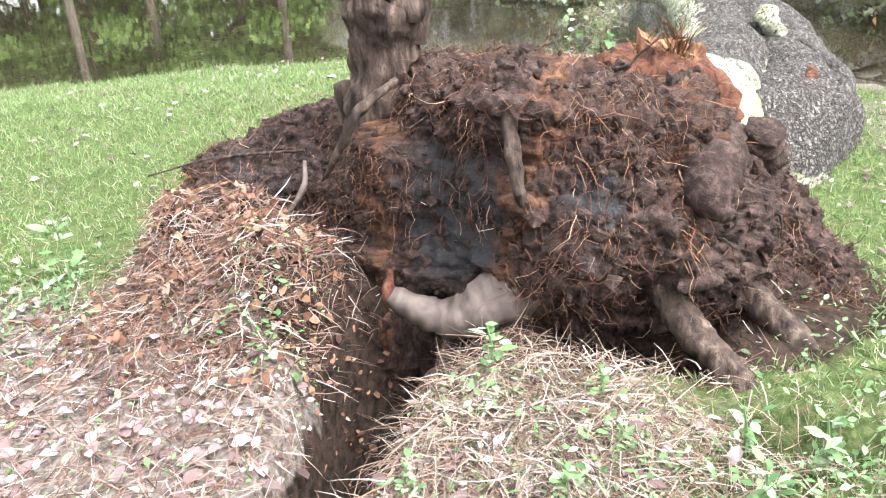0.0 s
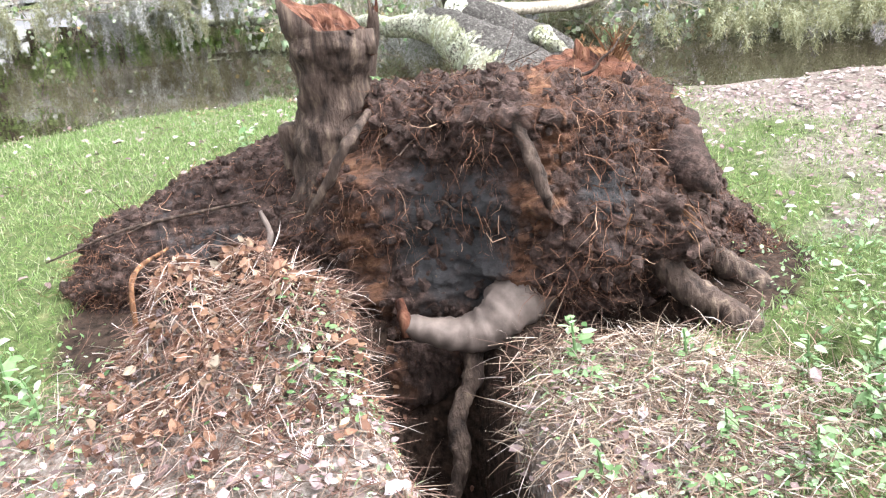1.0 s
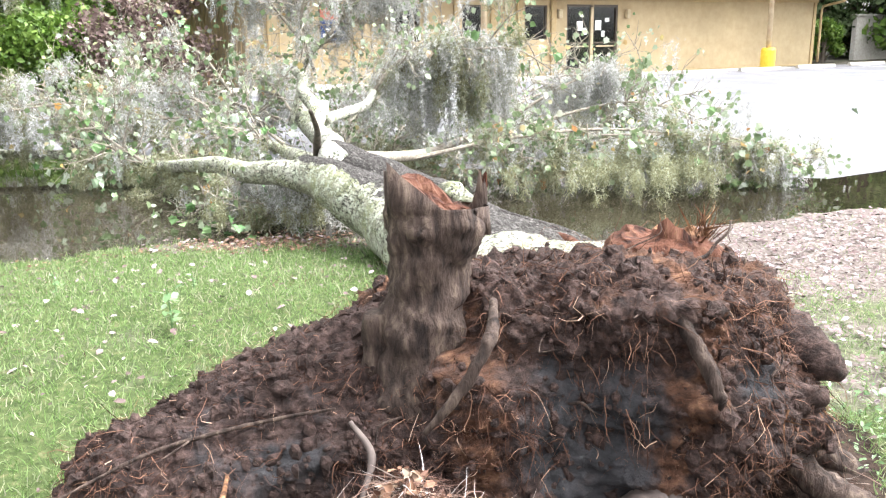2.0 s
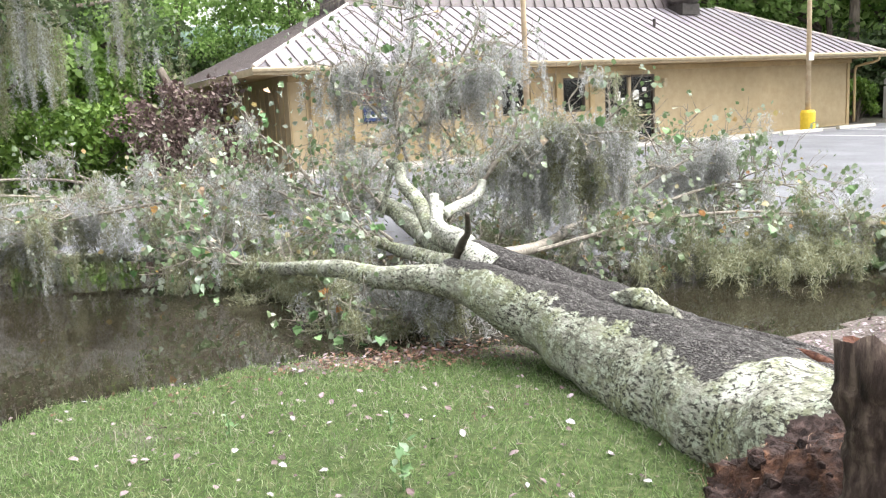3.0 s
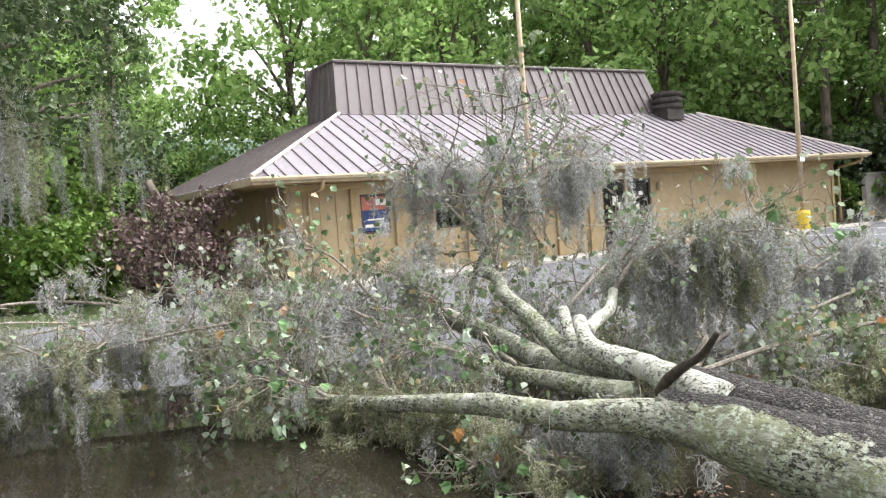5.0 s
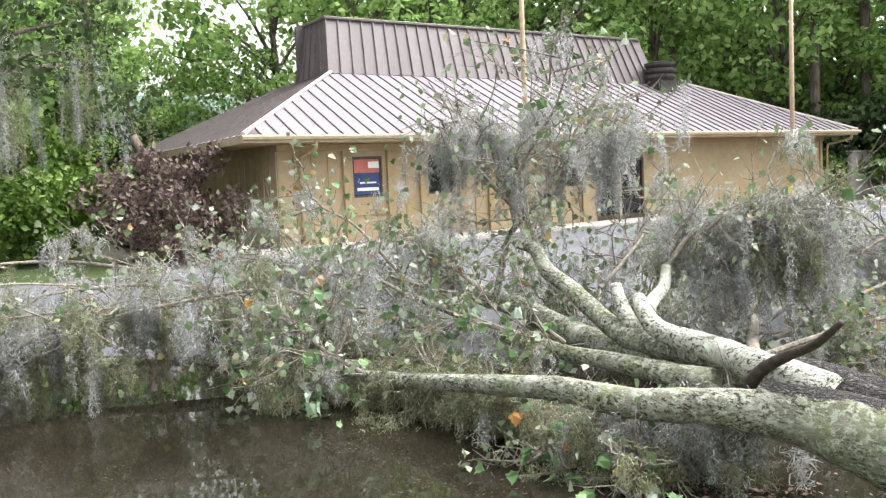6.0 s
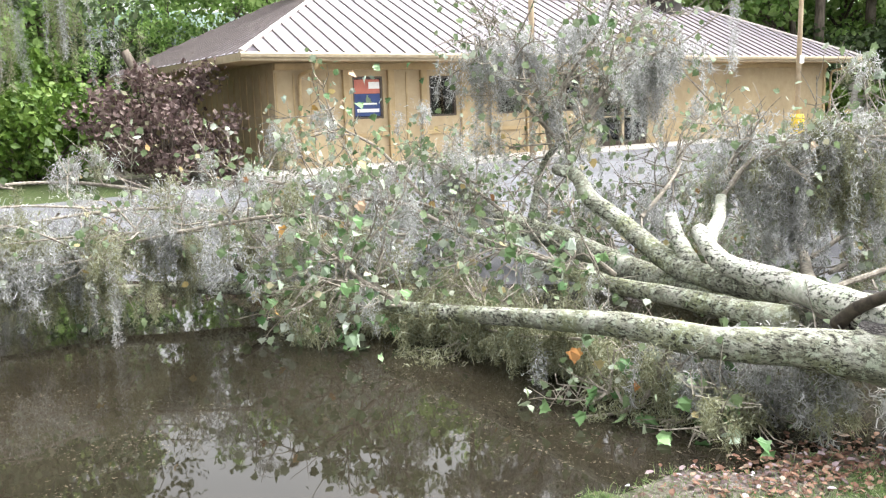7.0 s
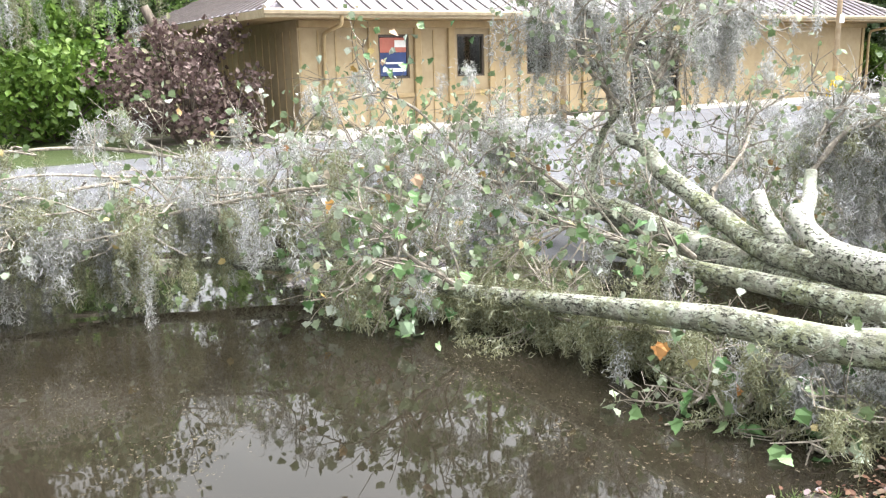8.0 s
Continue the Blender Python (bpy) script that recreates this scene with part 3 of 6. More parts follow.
# mansard box on top
ML, MR, MB, MT = -6.62, -19.7, TZ - 0.02, 6.36
n_pans = 33
for i in range(n_pans):
    y0, y1 = ML + (MR - ML) * i / n_pans, ML + (MR - ML) * (i + 1) / n_pans
    k = lambda y: -13.2 + (y + 13.2) * 0.955
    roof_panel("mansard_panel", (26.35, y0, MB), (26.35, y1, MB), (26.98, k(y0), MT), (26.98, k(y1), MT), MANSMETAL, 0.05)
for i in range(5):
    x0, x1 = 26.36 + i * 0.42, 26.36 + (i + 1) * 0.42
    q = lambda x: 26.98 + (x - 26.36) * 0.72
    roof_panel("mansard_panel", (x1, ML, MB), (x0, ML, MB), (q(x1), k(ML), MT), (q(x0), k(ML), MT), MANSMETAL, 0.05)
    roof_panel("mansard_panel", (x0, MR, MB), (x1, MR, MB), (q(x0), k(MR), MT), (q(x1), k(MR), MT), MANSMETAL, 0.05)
house_part(box("mansard_back", 28.4, 28.5, MR, ML, MB, MT, MANSMETAL))
house_part(box("mansard_cap", 26.9, 28.6, k(MR) - 0.06, k(ML) + 0.06, MT - 0.02, MT + 0.07, SEAMSHADE, bevel=0.02))
# eaves
house_part(box("fascia", EX, EX + 0.05, YR, YL, EZ - 0.17, EZ - 0.01, FASCIA))
house_part(box("fascia", EX + 0.05, BACK, YL - 0.05, YL, EZ - 0.17, EZ - 0.01, FASCIA))
house_part(box("fascia", EX + 0.05, BACK, YR, YR + 0.05, EZ - 0.17, EZ - 0.01, FASCIA))
house_part(box("soffit", EX + 0.05, BACK, YR + 0.05, YL - 0.05, EZ - 0.16, EZ - 0.13, TRIMPAINT))
gutter_section = [(0.0, 0.0), (-0.1, 0.0), (-0.12, -0.04), (-0.1, -0.1), (-0.02, -0.12), (0.0, -0.12)]
gv = [(EX + a, y, EZ + b) for y in (YL + 0.05, YR - 0.05) for a, b in gutter_section]
house_part(link_mesh("gutter", gv, [(i, (i + 1) % 6, 6 + (i + 1) % 6, 6 + i) for i in range(6)] + [tuple(range(6))[::-1], tuple(range(6, 12))], FASCIA))
for y in (-4.3, -25.2):
    v, f = tube([(EX + 0.02, y, EZ - 0.12), (EX + 0.05, y, EZ - 0.3), (WX - 0.3, y, EZ - 0.42), (WX - 0.08, y, EZ - 0.55), (WX - 0.07, y, 1.4), (WX - 0.07, y, 0.3)], [0.045] * 6, 8, 0, 3)
    house_part(link_mesh("downspout", v, f, TRIMPAINT, None, "", True))

# front wall with its openings
WINDOWS = [(-5.7, -6.52), (-7.87, -8.69), (-10.04, -10.86), (-12.19, -13.01)]
WZ0, WZ1 = 1.26, 2.27
DOOR_Y, DOOR_TOP = (-13.74, -15.74), 2.3


def wall_piece(x0, x1, y0, y1, z0, z1):
    house_part(box("wall_panel", x0, x1, y0, y1, z0, z1, WALLPAINT))


cuts = [(a, b, WZ0, WZ1) for a, b in WINDOWS] + [(*DOOR_Y, 0.0, DOOR_TOP)]
y = WYL
for a, b, z0, z1 in cuts:
    wall_piece(WX, WX + 0.2, a, y, -0.1, WTOP)
    wall_piece(WX, WX + 0.2, b, a, z1, WTOP)
    if z0 > 0:
        wall_piece(WX, WX + 0.2, b, a, -0.1, z0)
    y = b
wall_piece(WX, WX + 0.2, WYR, y, -0.1, WTOP)
wall_piece(WX + 0.2, BACK - 1, WYL - 0.2, WYL, -0.1, WTOP)
wall_piece(WX + 0.2, BACK - 1, WYR, WYR + 0.2, -0.1, WTOP)
wall_piece(BACK - 1.2, BACK - 1, WYR + 0.2, WYL - 0.2, -0.1, WTOP)
# unseen floor and backing, added so the glazing looks into darkness
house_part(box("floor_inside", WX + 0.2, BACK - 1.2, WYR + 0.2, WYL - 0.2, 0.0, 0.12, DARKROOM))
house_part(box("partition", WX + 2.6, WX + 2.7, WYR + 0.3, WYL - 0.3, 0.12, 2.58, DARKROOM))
# boards and pilasters on the front and on the left wall
for y in np.arange(WYL - 0.03, -13.2, -0.43):
    if all(not (b - 0.12 < y < a + 0.12) for a, b in WINDOWS):
        house_part(box("batten", WX - 0.025, WX - 0.002, y - 0.04, y, 0.1, 2.36, TRIMPAINT))
for a, b in WINDOWS:
    for y in (a + 0.2, b - 0.2):
        house_part(box("pilaster", WX - 0.09, WX - 0.002, y - 0.09, y + 0.09, 0.1, 2.42, TRIMPAINT, bevel=0.01))
    house_part(box("apron_board", WX - 0.06, WX - 0.002, b - 0.1, a + 0.1, 0.82, 0.92, TRIMPAINT, bevel=0.01))
for x in np.arange(WX + 0.35, BACK - 1.4, 0.43):
    house_part(box("batten", x, x + 0.04, WYL + 0.002, WYL + 0.025, 0.1, 2.36, TRIMPAINT))
house_part(box("frieze_board", WX - 0.11, WX - 0.003, WYR, WYL, 2.42, 2.58, TRIMPAINT, bevel=0.01))
house_part(box("base_board", WX - 0.05, WX - 0.003, WYR, DOOR_Y[1] - 0.1, 0.02, 0.24, TRIMPAINT, bevel=0.01))
house_part(box("corner_board", WX - 0.045, WX - 0.003, WYR, WYR + 0.14, 0.24, 2.42, TRIMPAINT))
for y in (-13.4, -16.05):
    lampb = house_part(box("wall_lamp", WX - 0.17, WX - 0.03, y - 0.07, y + 0.07, 1.88, 2.16, FASCIA, bevel=0.02))

for i, (a, b) in enumerate(WINDOWS):
    win = house_part(new("window"))
    win.location = (0, 0, 0)
    win.matrix_parent_inverse = HOUSE_AT
    for name, y0, y1, z0, z1 in (("frame_side", a - 0.05, a, WZ0, WZ1), ("frame_side", b, b + 0.05, WZ0, WZ1), ("frame_head", b + 0.05, a - 0.05, WZ1 - 0.05, WZ1), ("frame_sill", b + 0.05, a - 0.05, WZ0, WZ0 + 0.05)):
        box(name, WX + 0.03, WX + 0.12, y0, y1, z0, z1, FRAMEDARK, win)
    pane = box("pane", WX + 0.07, WX + 0.08, b + 0.05, a - 0.05, WZ0 + 0.05, WZ1 - 0.05, GLASS, win)
    pane.visible_shadow = False
    if i == 0:
        box("sign_board", WX + 0.05, WX + 0.062, b + 0.06, a - 0.06, WZ0 + 0.07, 1.86, BLUE, win, "dark blue sign in the window")
        box("sign_panel", WX + 0.05, WX + 0.062, b + 0.06, a - 0.06, 1.865, WZ1 - 0.07, SIGNRED, win, "faded red sign panel")
        box("sign_bar", WX + 0.042, WX + 0.049, b + 0.1, a - 0.12, 1.42, 1.5, WHITE, win, "white bar of lettering")
        box("sign_bar", WX + 0.042, WX + 0.049, b + 0.16, a - 0.2, 1.6, 1.64, WHITE, win)
        box("sign_bar", WX + 0.042, WX + 0.049, b + 0.07, a - 0.45, 1.98, 2.14, WHITE, win)

door = house_part(new("door"))
door.matrix_parent_inverse = HOUSE_AT
da, db = DOOR_Y
for y0, y1 in ((da - 0.06, da), (db, db + 0.06), ((da + db) / 2 - 0.05, (da + db) / 2 + 0.05)):
    box("door_stile", WX + 0.02, WX + 0.12, y0, y1, 0.12, DOOR_TOP, FRAMEDARK if y0 != (da + db) / 2 - 0.05 else FASCIA, door)
box("door_head", WX + 0.02, WX + 0.12, db + 0.06, da - 0.06, DOOR_TOP - 0.07, DOOR_TOP, FRAMEDARK, door)
mid = (da + db) / 2
for y0, y1 in ((mid + 0.05, da - 0.06), (db + 0.06, mid - 0.05)):
    box("door_rail", WX + 0.03, WX + 0.11, y0, y1, 0.12, 0.32, FRAMEDARK, door)
    box("door_rail", WX + 0.03, WX + 0.11, y0, y1, 1.12, 1.17, FRAMEDARK, door)
    p = box("pane", WX + 0.07, WX + 0.08, y0, y1, 0.32, DOOR_TOP - 0.07, GLASS, door)
    p.visible_shadow = False
    box("push_bar", WX - 0.02, WX + 0.01, y0 + 0.1, y1 - 0.1, 1.02, 1.06, FASCIA, door)
for y, z, w, h in ((-14.28, 1.66, 0.22, 0.28), (-14.5, 1.5, 0.14, 0.2), (-15.0, 1.68, 0.24, 0.3), (-15.35, 1.84, 0.16, 0.12), (-15.2, 1.42, 0.12, 0.18)):
    box("paper_notice", WX + 0.055, WX + 0.06, y - w / 2, y + w / 2, z - h / 2, z + h / 2, WHITE, door, "white paper notice on the glass")

# roof vents
def vent(x, y, r, z0, h):
    e = house_part(new("roof_vent"))
    e.matrix_parent_inverse = HOUSE_AT
    box("curb", x - r * 0.8, x + r * 0.8, y - r * 0.8, y + r * 0.8, z0, z0 + h * 0.35, DARKMETAL, e)
    for j in range(3):
        zz = z0 + h * (0.35 + 0.2 * j)
        v, f = tube([(x, y, zz), (x, y, zz + h * 0.08), (x, y, zz + h * 0.16), (x, y, zz + h * 0.2)], [r * 0.92, r * 1.1, r * 1.12, r * 0.85 - 0.25 * r * (j == 2)], 16, 0, 1)
        link_mesh("vent_ring", v, f, DARKMETAL, e)


vent(26.0, -19.5, 0.5, 4.42, 1.1)
vent(27.4, -24.0, 0.25, 3.3, 1.5)
v, f = tube([(24.6, -16.9, 3.8), (24.6, -16.9, 4.15)], [0.05, 0.05], 8, 0, 1)
house_part(link_mesh("vent_pipe", v, f, DARKMETAL))

# walkway, kerb, wheel stops
tagged(box("pavement", 21.65, WX - 0.055, -26, -2.6, -0.1, 0.19, CONCRETE, bevel=0.02), "concrete walkway along the building front", "pavement", kind="structure")
tagged(box("kerb", 21.6, 21.65 - 0.003, -46, -2.6, -0.2, 0.2, CONCRETE, bevel=0.01), "worn concrete kerb", "kerb", kind="structure")


def wheel_stop(y):
    bm = bmesh.new()
    prof = [(-0.08, 0), (-0.05, 0.1), (0.05, 0.1), (0.08, 0)]
    a = [bm.verts.new((x, -0.9, z)) for x, z in prof]
    b = [bm.verts.new((x, 0.9, z)) for x, z in prof]
    for i in range(4):
        bm.faces.new((a[i], a[(i + 1) % 4], b[(i + 1) % 4], b[i]))
    bm.faces.new(a[::-1])
    bm.faces.new(b)
    ob = part("wheel_stop", bm, CONCRETE)
    ob.location = (20.9, y, float(lot_z(20.9, y)) + 0.002)
    return tagged(ob, "low concrete wheel stop on the asphalt", "wheel stop", "wheel stops")


for y in (-17.2, -19.6, -22.2, -24.8, -27.6):
    wheel_stop(y)
for i, y in enumerate(np.arange(-35, -16.5, 2.7)):
    tagged(sheet("parking_line", np.linspace(16.2, 20.7, 8), np.array([y, y + 0.1]), lambda a, b: lot_z(a, b) + 0.005, WHITE, "faded white parking line", "parking line"), kind="structure")


def lamp_pole(x, y, collar):
    z0 = float(lot_z(x, y))
    e = thing("lamp_pole", "tall slim tan pole" + (" in a yellow concrete base" if collar else " before the building front"), "pole", (x, y, z0), "poles")
    v, f = tube([(0, 0, 0), (0, 0, 4), (0, 0, 8.5)], [0.085, 0.07, 0.055], 12, 0, 1)
    link_mesh("pole", v, f, POLEPAINT, e, "", True)
    if collar:
        v, f = tube([(0, 0, 0), (0, 0, 0.6), (0, 0, 0.68)], [0.23, 0.23, 0.19], 16, 0, 1)
        link_mesh("base", v, f, YELLOW, e, "yellow painted concrete base")
        box("plate", -0.11, -0.09, -0.11, 0.11, 2.25, 2.5, WHITE, e, "small white plate")


lamp_pole(21.35, -20.42, True)
lamp_pole(21.35, -9.6, False)

# far things: enclosure wall and the green-roofed building
enc = thing("enclosure", "pale concrete enclosure behind the lot", "wall", (25, -31.5, 0))
box("panel", -0.1, 0.1, -2.5, 2.0, 0, 2.0, CONCRETE, enc)
box("cap", -0.16, 0.16, -2.5, 2.0, 2.0, 2.08, CONCRETE, enc)
gh = thing("far_building", "far building with a green metal roof", "building", (46, -9, 0))
box("wall", 0, 6, -5, 5, 0, 4.6, WALLPAINT, gh)
for i in range(24):
    y0 = -5.6 + i * 11.2 / 24
    v = [(-0.8, y0, 4.5), (-0.8, y0 + 0.46, 4.5), (3, y0 + 0.46, 6.6), (3, y0, 6.6), (-0.8, y0, 4.4), (-0.8, y0 + 0.46, 4.4), (3, y0 + 0.46, 6.5), (3, y0, 6.5)]
    link_mesh("roof_panel", v, [(0, 1, 2, 3), (7, 6, 5, 4), (0, 4, 5, 1), (1, 5, 6, 2), (3, 7, 4, 0)], GREENROOF, gh)


def waste_bin():
    e = thing("waste_bin", "dark waste bin with a tilted pale lid beside the shrubs", "bin", (28.2, 2.0, float(ground_z(28.2, 2.0))))
    v, f = tube([(0, 0, 0), (0, 0, 0.05), (0, 0, 0.95), (0, 0, 1.05), (0, 0, 1.08)], [0.26, 0.28, 0.34, 0.36, 0.33], 20, 0, 1)
    link_mesh("body", v, f, DARKMETAL, e)
    v, f = tube([(-0.1, 0.08, 1.12), (-0.16, 0.12, 1.2), (-0.2, 0.15, 1.24)], [0.36, 0.3, 0.08], 20, 0, 1)
    link_mesh("lid", v, f, CONCRETE, e, "pale domed lid")


waste_bin()


# ---------------- standing trees and shrubs ----------------
DIAMOND = [(0, 0), (0.45, 0.33), (1, 0), (0.45, -0.33)]


def leaf_ball(centres, radii, per, size, rng, flat=0.75):
    c = np.repeat(centres, per, 0)
    r = np.repeat(radii, per)
    d = unit(len(c), rng)
    p = c + d * (r * (0.35 + 0.65 * rng.random(len(c)) ** 0.5))[:, None] * [1, 1, flat]
    return shapes(p, d + 0.9 * unit(len(c), rng), rng.random(len(c)) * 6.28, size * (0.6 + 0.8 * rng.random(len(c))), DIAMOND, 0.3)


def hardwood(height, spread, clumps, per, size, mat, seed, label):
    rng = np.random.default_rng(seed)
    e = thing("tree", label, "tree", (0, -300, 0), "background trees")
    add = ([], [])
    lean = rng.normal(size=2) * 0.03 * height
    add_mesh(add, tube([(0, 0, -0.2), (lean[0] * 0.3, lean[1] * 0.3, height * 0.4), (lean[0], lean[1], height * 0.93)], [0.028 * height * 0.6, 0.017 * height * 0.6, 0.03], 10, 0.08, 6))
    cen, rad = [], []
    for i in range(clumps):
        h = height * (0.22 + 0.76 * rng.random())
        a = rng.random() * 6.283
        w = spread * math.sin(math.pi * (0.12 + 0.8 * (h / height))) ** 0.7 * rng.random() ** 0.5
        q = np.array([w * math.cos(a) + lean[0], w * math.sin(a) + lean[1], h])
        cen.append(q)
        rad.append(spread * (0.2 + 0.16 * rng.random()))
        if i % 2 == 0:
            s = (lean[0] * 0.5, lean[1] * 0.5, max(1.5, h * 0.72))
            add_mesh(add, tube([s, ((s[0] + q[0]) / 2, (s[1] + q[1]) / 2, (s[2] + q[2]) / 2 + 0.25), tuple(q)], [0.09, 0.06, 0.02], 5, 0, 3))
    link_mesh("trunk", *add, TREEBARK, e, "", True)
    v, f = leaf_ball(np.array(cen), np.array(rad), per, size, rng)
    soft_mesh("crown", v, f, mat, e)
    return e


def pine(height, seed):
    rng = np.random.default_rng(seed)
    e = thing("pine_tree", "tall pine with a bare trunk and thin needled crown", "tree", (0, -310, 0), "background trees")
    add = ([], [])
    add_mesh(add, tube([(0, 0, -0.2), (0.1, 0, height * 0.5), (0.2, 0.1, height)], [0.24, 0.18, 0.05], 10, 0.06, 6))
    cen, rad = [], []
    for i in range(46):
        h = height * (0.42 + 0.56 * rng.random())
        a, w = rng.random() * 6.283, (0.6 + 2.6 * rng.random()) * (1.15 - 0.75 * (h / height))
        q = np.array([w * math.cos(a), w * math.sin(a), h + 0.3 * rng.normal()])
        cen.append(q)
        rad.append(0.45 + 0.4 * rng.random())
        add_mesh(add, tube([(0.1, 0, h - 0.3), tuple(q)], [0.05, 0.015], 4, 0, 1))
    link_mesh("trunk", *add, TREEBARK, e, "", True)
    v, f = leaf_ball(np.array(cen), np.array(rad), 80, 0.26, rng, 0.5)
    soft_mesh("crown", v, f, PINEFOL, e)
    return e


def around(angle, dist, x0=3.6, y0=3.3):
    a = radians(angle)
    return x0 + dist * math.cos(a), y0 + dist * math.sin(a)


kinds = [hardwood(12.5, 4.0, 40, 95, 0.32, FOLIAGE, s, "leafy green tree behind the building") for s in (11, 12, 13)]
pines = [pine(19, s) for s in (21, 22)]
rng = np.random.default_rng(5)
# angle, distance, height factor, kind
GROVE = []
for k, ang in enumerate(np.arange(66, -82, -3.4)):
    for row, dist in enumerate((43, 54)):
        low = -20.3 < ang < -11.5
        if row and -23 < ang < -9:
            continue
        GROVE.append((ang + rng.normal() * 0.8, dist + rng.normal() * 2, (0.62 if low else 0.92) + 0.3 * rng.random() * (not low) + 0.5 * row, (k + row) % 3))
used = set()
for ang, dist, f, k in GROVE:
    x, y = around(ang, dist)
    src = kinds[k]
    m = pose(x, y, float(ground_z(x, y)), 0, 0, rng.random() * 360)
    if k in used:
        ob = copy_thing(src, m)
    else:
        ob = src
        ob.matrix_basis = m
        used.add(k)
    ob.scale = (f * 1.0, f * 1.0, f)
used = set()
for ang, dist, f in ((-29, 46, 1.0), (-25, 50, 0.9), (-33.5, 47, 1.05), (-37, 50, 0.95), (-41, 44, 1.0), (-52, 44, 1.1), (-55, 40, 0.95), (-58, 43, 1.05), (-61, 38, 1.0), (-64, 44, 1.1), (-47, 50, 1.0), (-10, 42, 0.8), (4, 40, 0.9), (12, 45, 1.0), (22, 38, 1.0), (31, 40, 1.1), (36, 36, 0.9), (45, 40, 1.0), (52, 38, 1.0)):
    x, y = around(ang, dist)
    k = int(rng.random() * 2)
    m = pose(x, y, float(ground_z(x, y)), 0, 0, rng.random() * 360)
    if k in used:
        ob = copy_thing(pines[k], m)
    else:
        ob = pines[k]
        ob.matrix_basis = m
        used.add(k)
    ob.scale = (f, f, f * 1.25)


def shrub(name, label, x, y, r, h, mat, clumps, per, size, seed, stems=TREEBARK):
    rng = np.random.default_rng(seed)
    e = thing(name, label, "shrub", (x, y, float(ground_z(x, y))))
    cen, rad, add = [], [], ([], [])
    for i in range(clumps):
        a, w, z = rng.random() * 6.283, r * rng.random() ** 0.5, h * (0.15 + 0.75 * rng.random())
        w *= math.sin(math.pi * min(1, 0.25 + 0.65 * z / h)) ** 0.6
        cen.append((w * math.cos(a), w * math.sin(a), z))
        rad.append(r * (0.16 + 0.14 * rng.random()))
        if i % 2 == 0:
            add_mesh(add, tube([(0.1 * math.cos(a), 0.1 * math.sin(a), -0.05), (w * 0.5 * math.cos(a), w * 0.5 * math.sin(a), z * 0.65), (w * math.cos(a), w * math.sin(a), z + 0.1)], [0.03, 0.02, 0.008], 5, 0, 3))
    tagged(link_mesh("stem_tangle", *add, stems, e), kind="stuff")
    v, f = leaf_ball(np.array(cen), np.array(rad), per, size, rng, 0.9)
    v[:, 2] = np.maximum(v[:, 2], 0.02)
    soft_mesh("foliage", v, f, mat, e)
    return e


shrub("green_shrub", "bright green rounded shrub beside the building", 27.2, 0.9, 1.9, 2.1, SHRUB, 60, 110, 0.17, 31)
shrub("plum_shrub", "reddish purple shrub against the building corner", 24.3, -1.35, 1.75, 2.65, PURPLE, 60, 80, 0.13, 32)
shrub("corner_shrub", "small bright green shrub at the building end", 24.2, -26.6, 0.8, 1.7, SHRUB, 26, 90, 0.16, 33)
shrub("green_shrub", "green undergrowth shrub below the mossy oak", 30.5, 4.2, 2.2, 2.2, SHRUB, 50, 90, 0.2, 34)


for k, (ang, dist, r, h) in enumerate(((-24, 37, 3.0, 4.2), (-20, 39, 3.2, 4.6), (-16.5, 41, 3.0, 4.0), (-12, 42, 3.4, 4.8), (-6, 40, 3.2, 4.4), (-42, 47, 3.4, 4.6), (-45.5, 46, 3.0, 4.2), (-49, 45, 3.4, 4.6), (-53, 44, 3.2, 4.4), (-57, 42, 3.4, 4.2), (-61, 42, 3.2, 4.6))):
    shrub("tall_shrub", "tall dark green undergrowth shrub behind the building", *around(ang, dist), r, h, OAKFOL if k % 2 else SHRUB, 60, 80, 0.3, 90 + k)


# ---------------- hanging moss ----------------
def moss_mesh(seed, tassels, width, length, mat):
    """A clump of hanging tassels, each a tapering tangle of short curling strands."""
    rng = np.random.default_rng(seed)
    st, dr, ln = [], [], []
    for k in range(tassels):
        top = np.array([rng.normal() * width, rng.normal() * width * 0.6, rng.uniform(-0.06, 0.05)])
        long = length * (0.5 + 0.5 * rng.random())
        n = int(50 + 170 * long)
        s = rng.random(n) ** 0.85
        sway = np.stack([np.sin(s * 5 + k * 2.1) * 0.02, np.cos(s * 4 + k * 1.3) * 0.02, -s * long], 1)
        thick = (0.007 + 0.024 * (1 - s) ** 0.8) * (0.75 + 0.5 * np.sin(s * 17 + k * 3) ** 2)
        st.append(top + sway + rng.normal(size=(n, 3)) * thick[:, None])
        dr.append(rng.normal(size=(n, 3)) * 0.6 + [0, 0, -0.9])
        ln.append(0.045 + 0.065 * rng.random(n))
    fuzz = 22
    st.append(rng.normal(size=(fuzz, 3)) * [width * 0.6, width * 0.4, 0.03])
    dr.append(rng.normal(size=(fuzz, 3)) + [0, 0, 0.1])
    ln.append(0.04 + 0.05 * rng.random(fuzz))
    st, dr, ln = np.concatenate(st), np.concatenate(dr), np.concatenate(ln)
    v, f = ribbons(st, dr, ln, np.full(len(st), 0.0075), 4, 0.15, 0.9, rng)
    me = bpy.data.meshes.new("moss_clump")
    me.from_pydata(v.tolist(), [], f.tolist())
    me.materials.append(mat)
    return me


MOSS_LENGTHS = (0.24, 0.42, 0.75, 1.2)
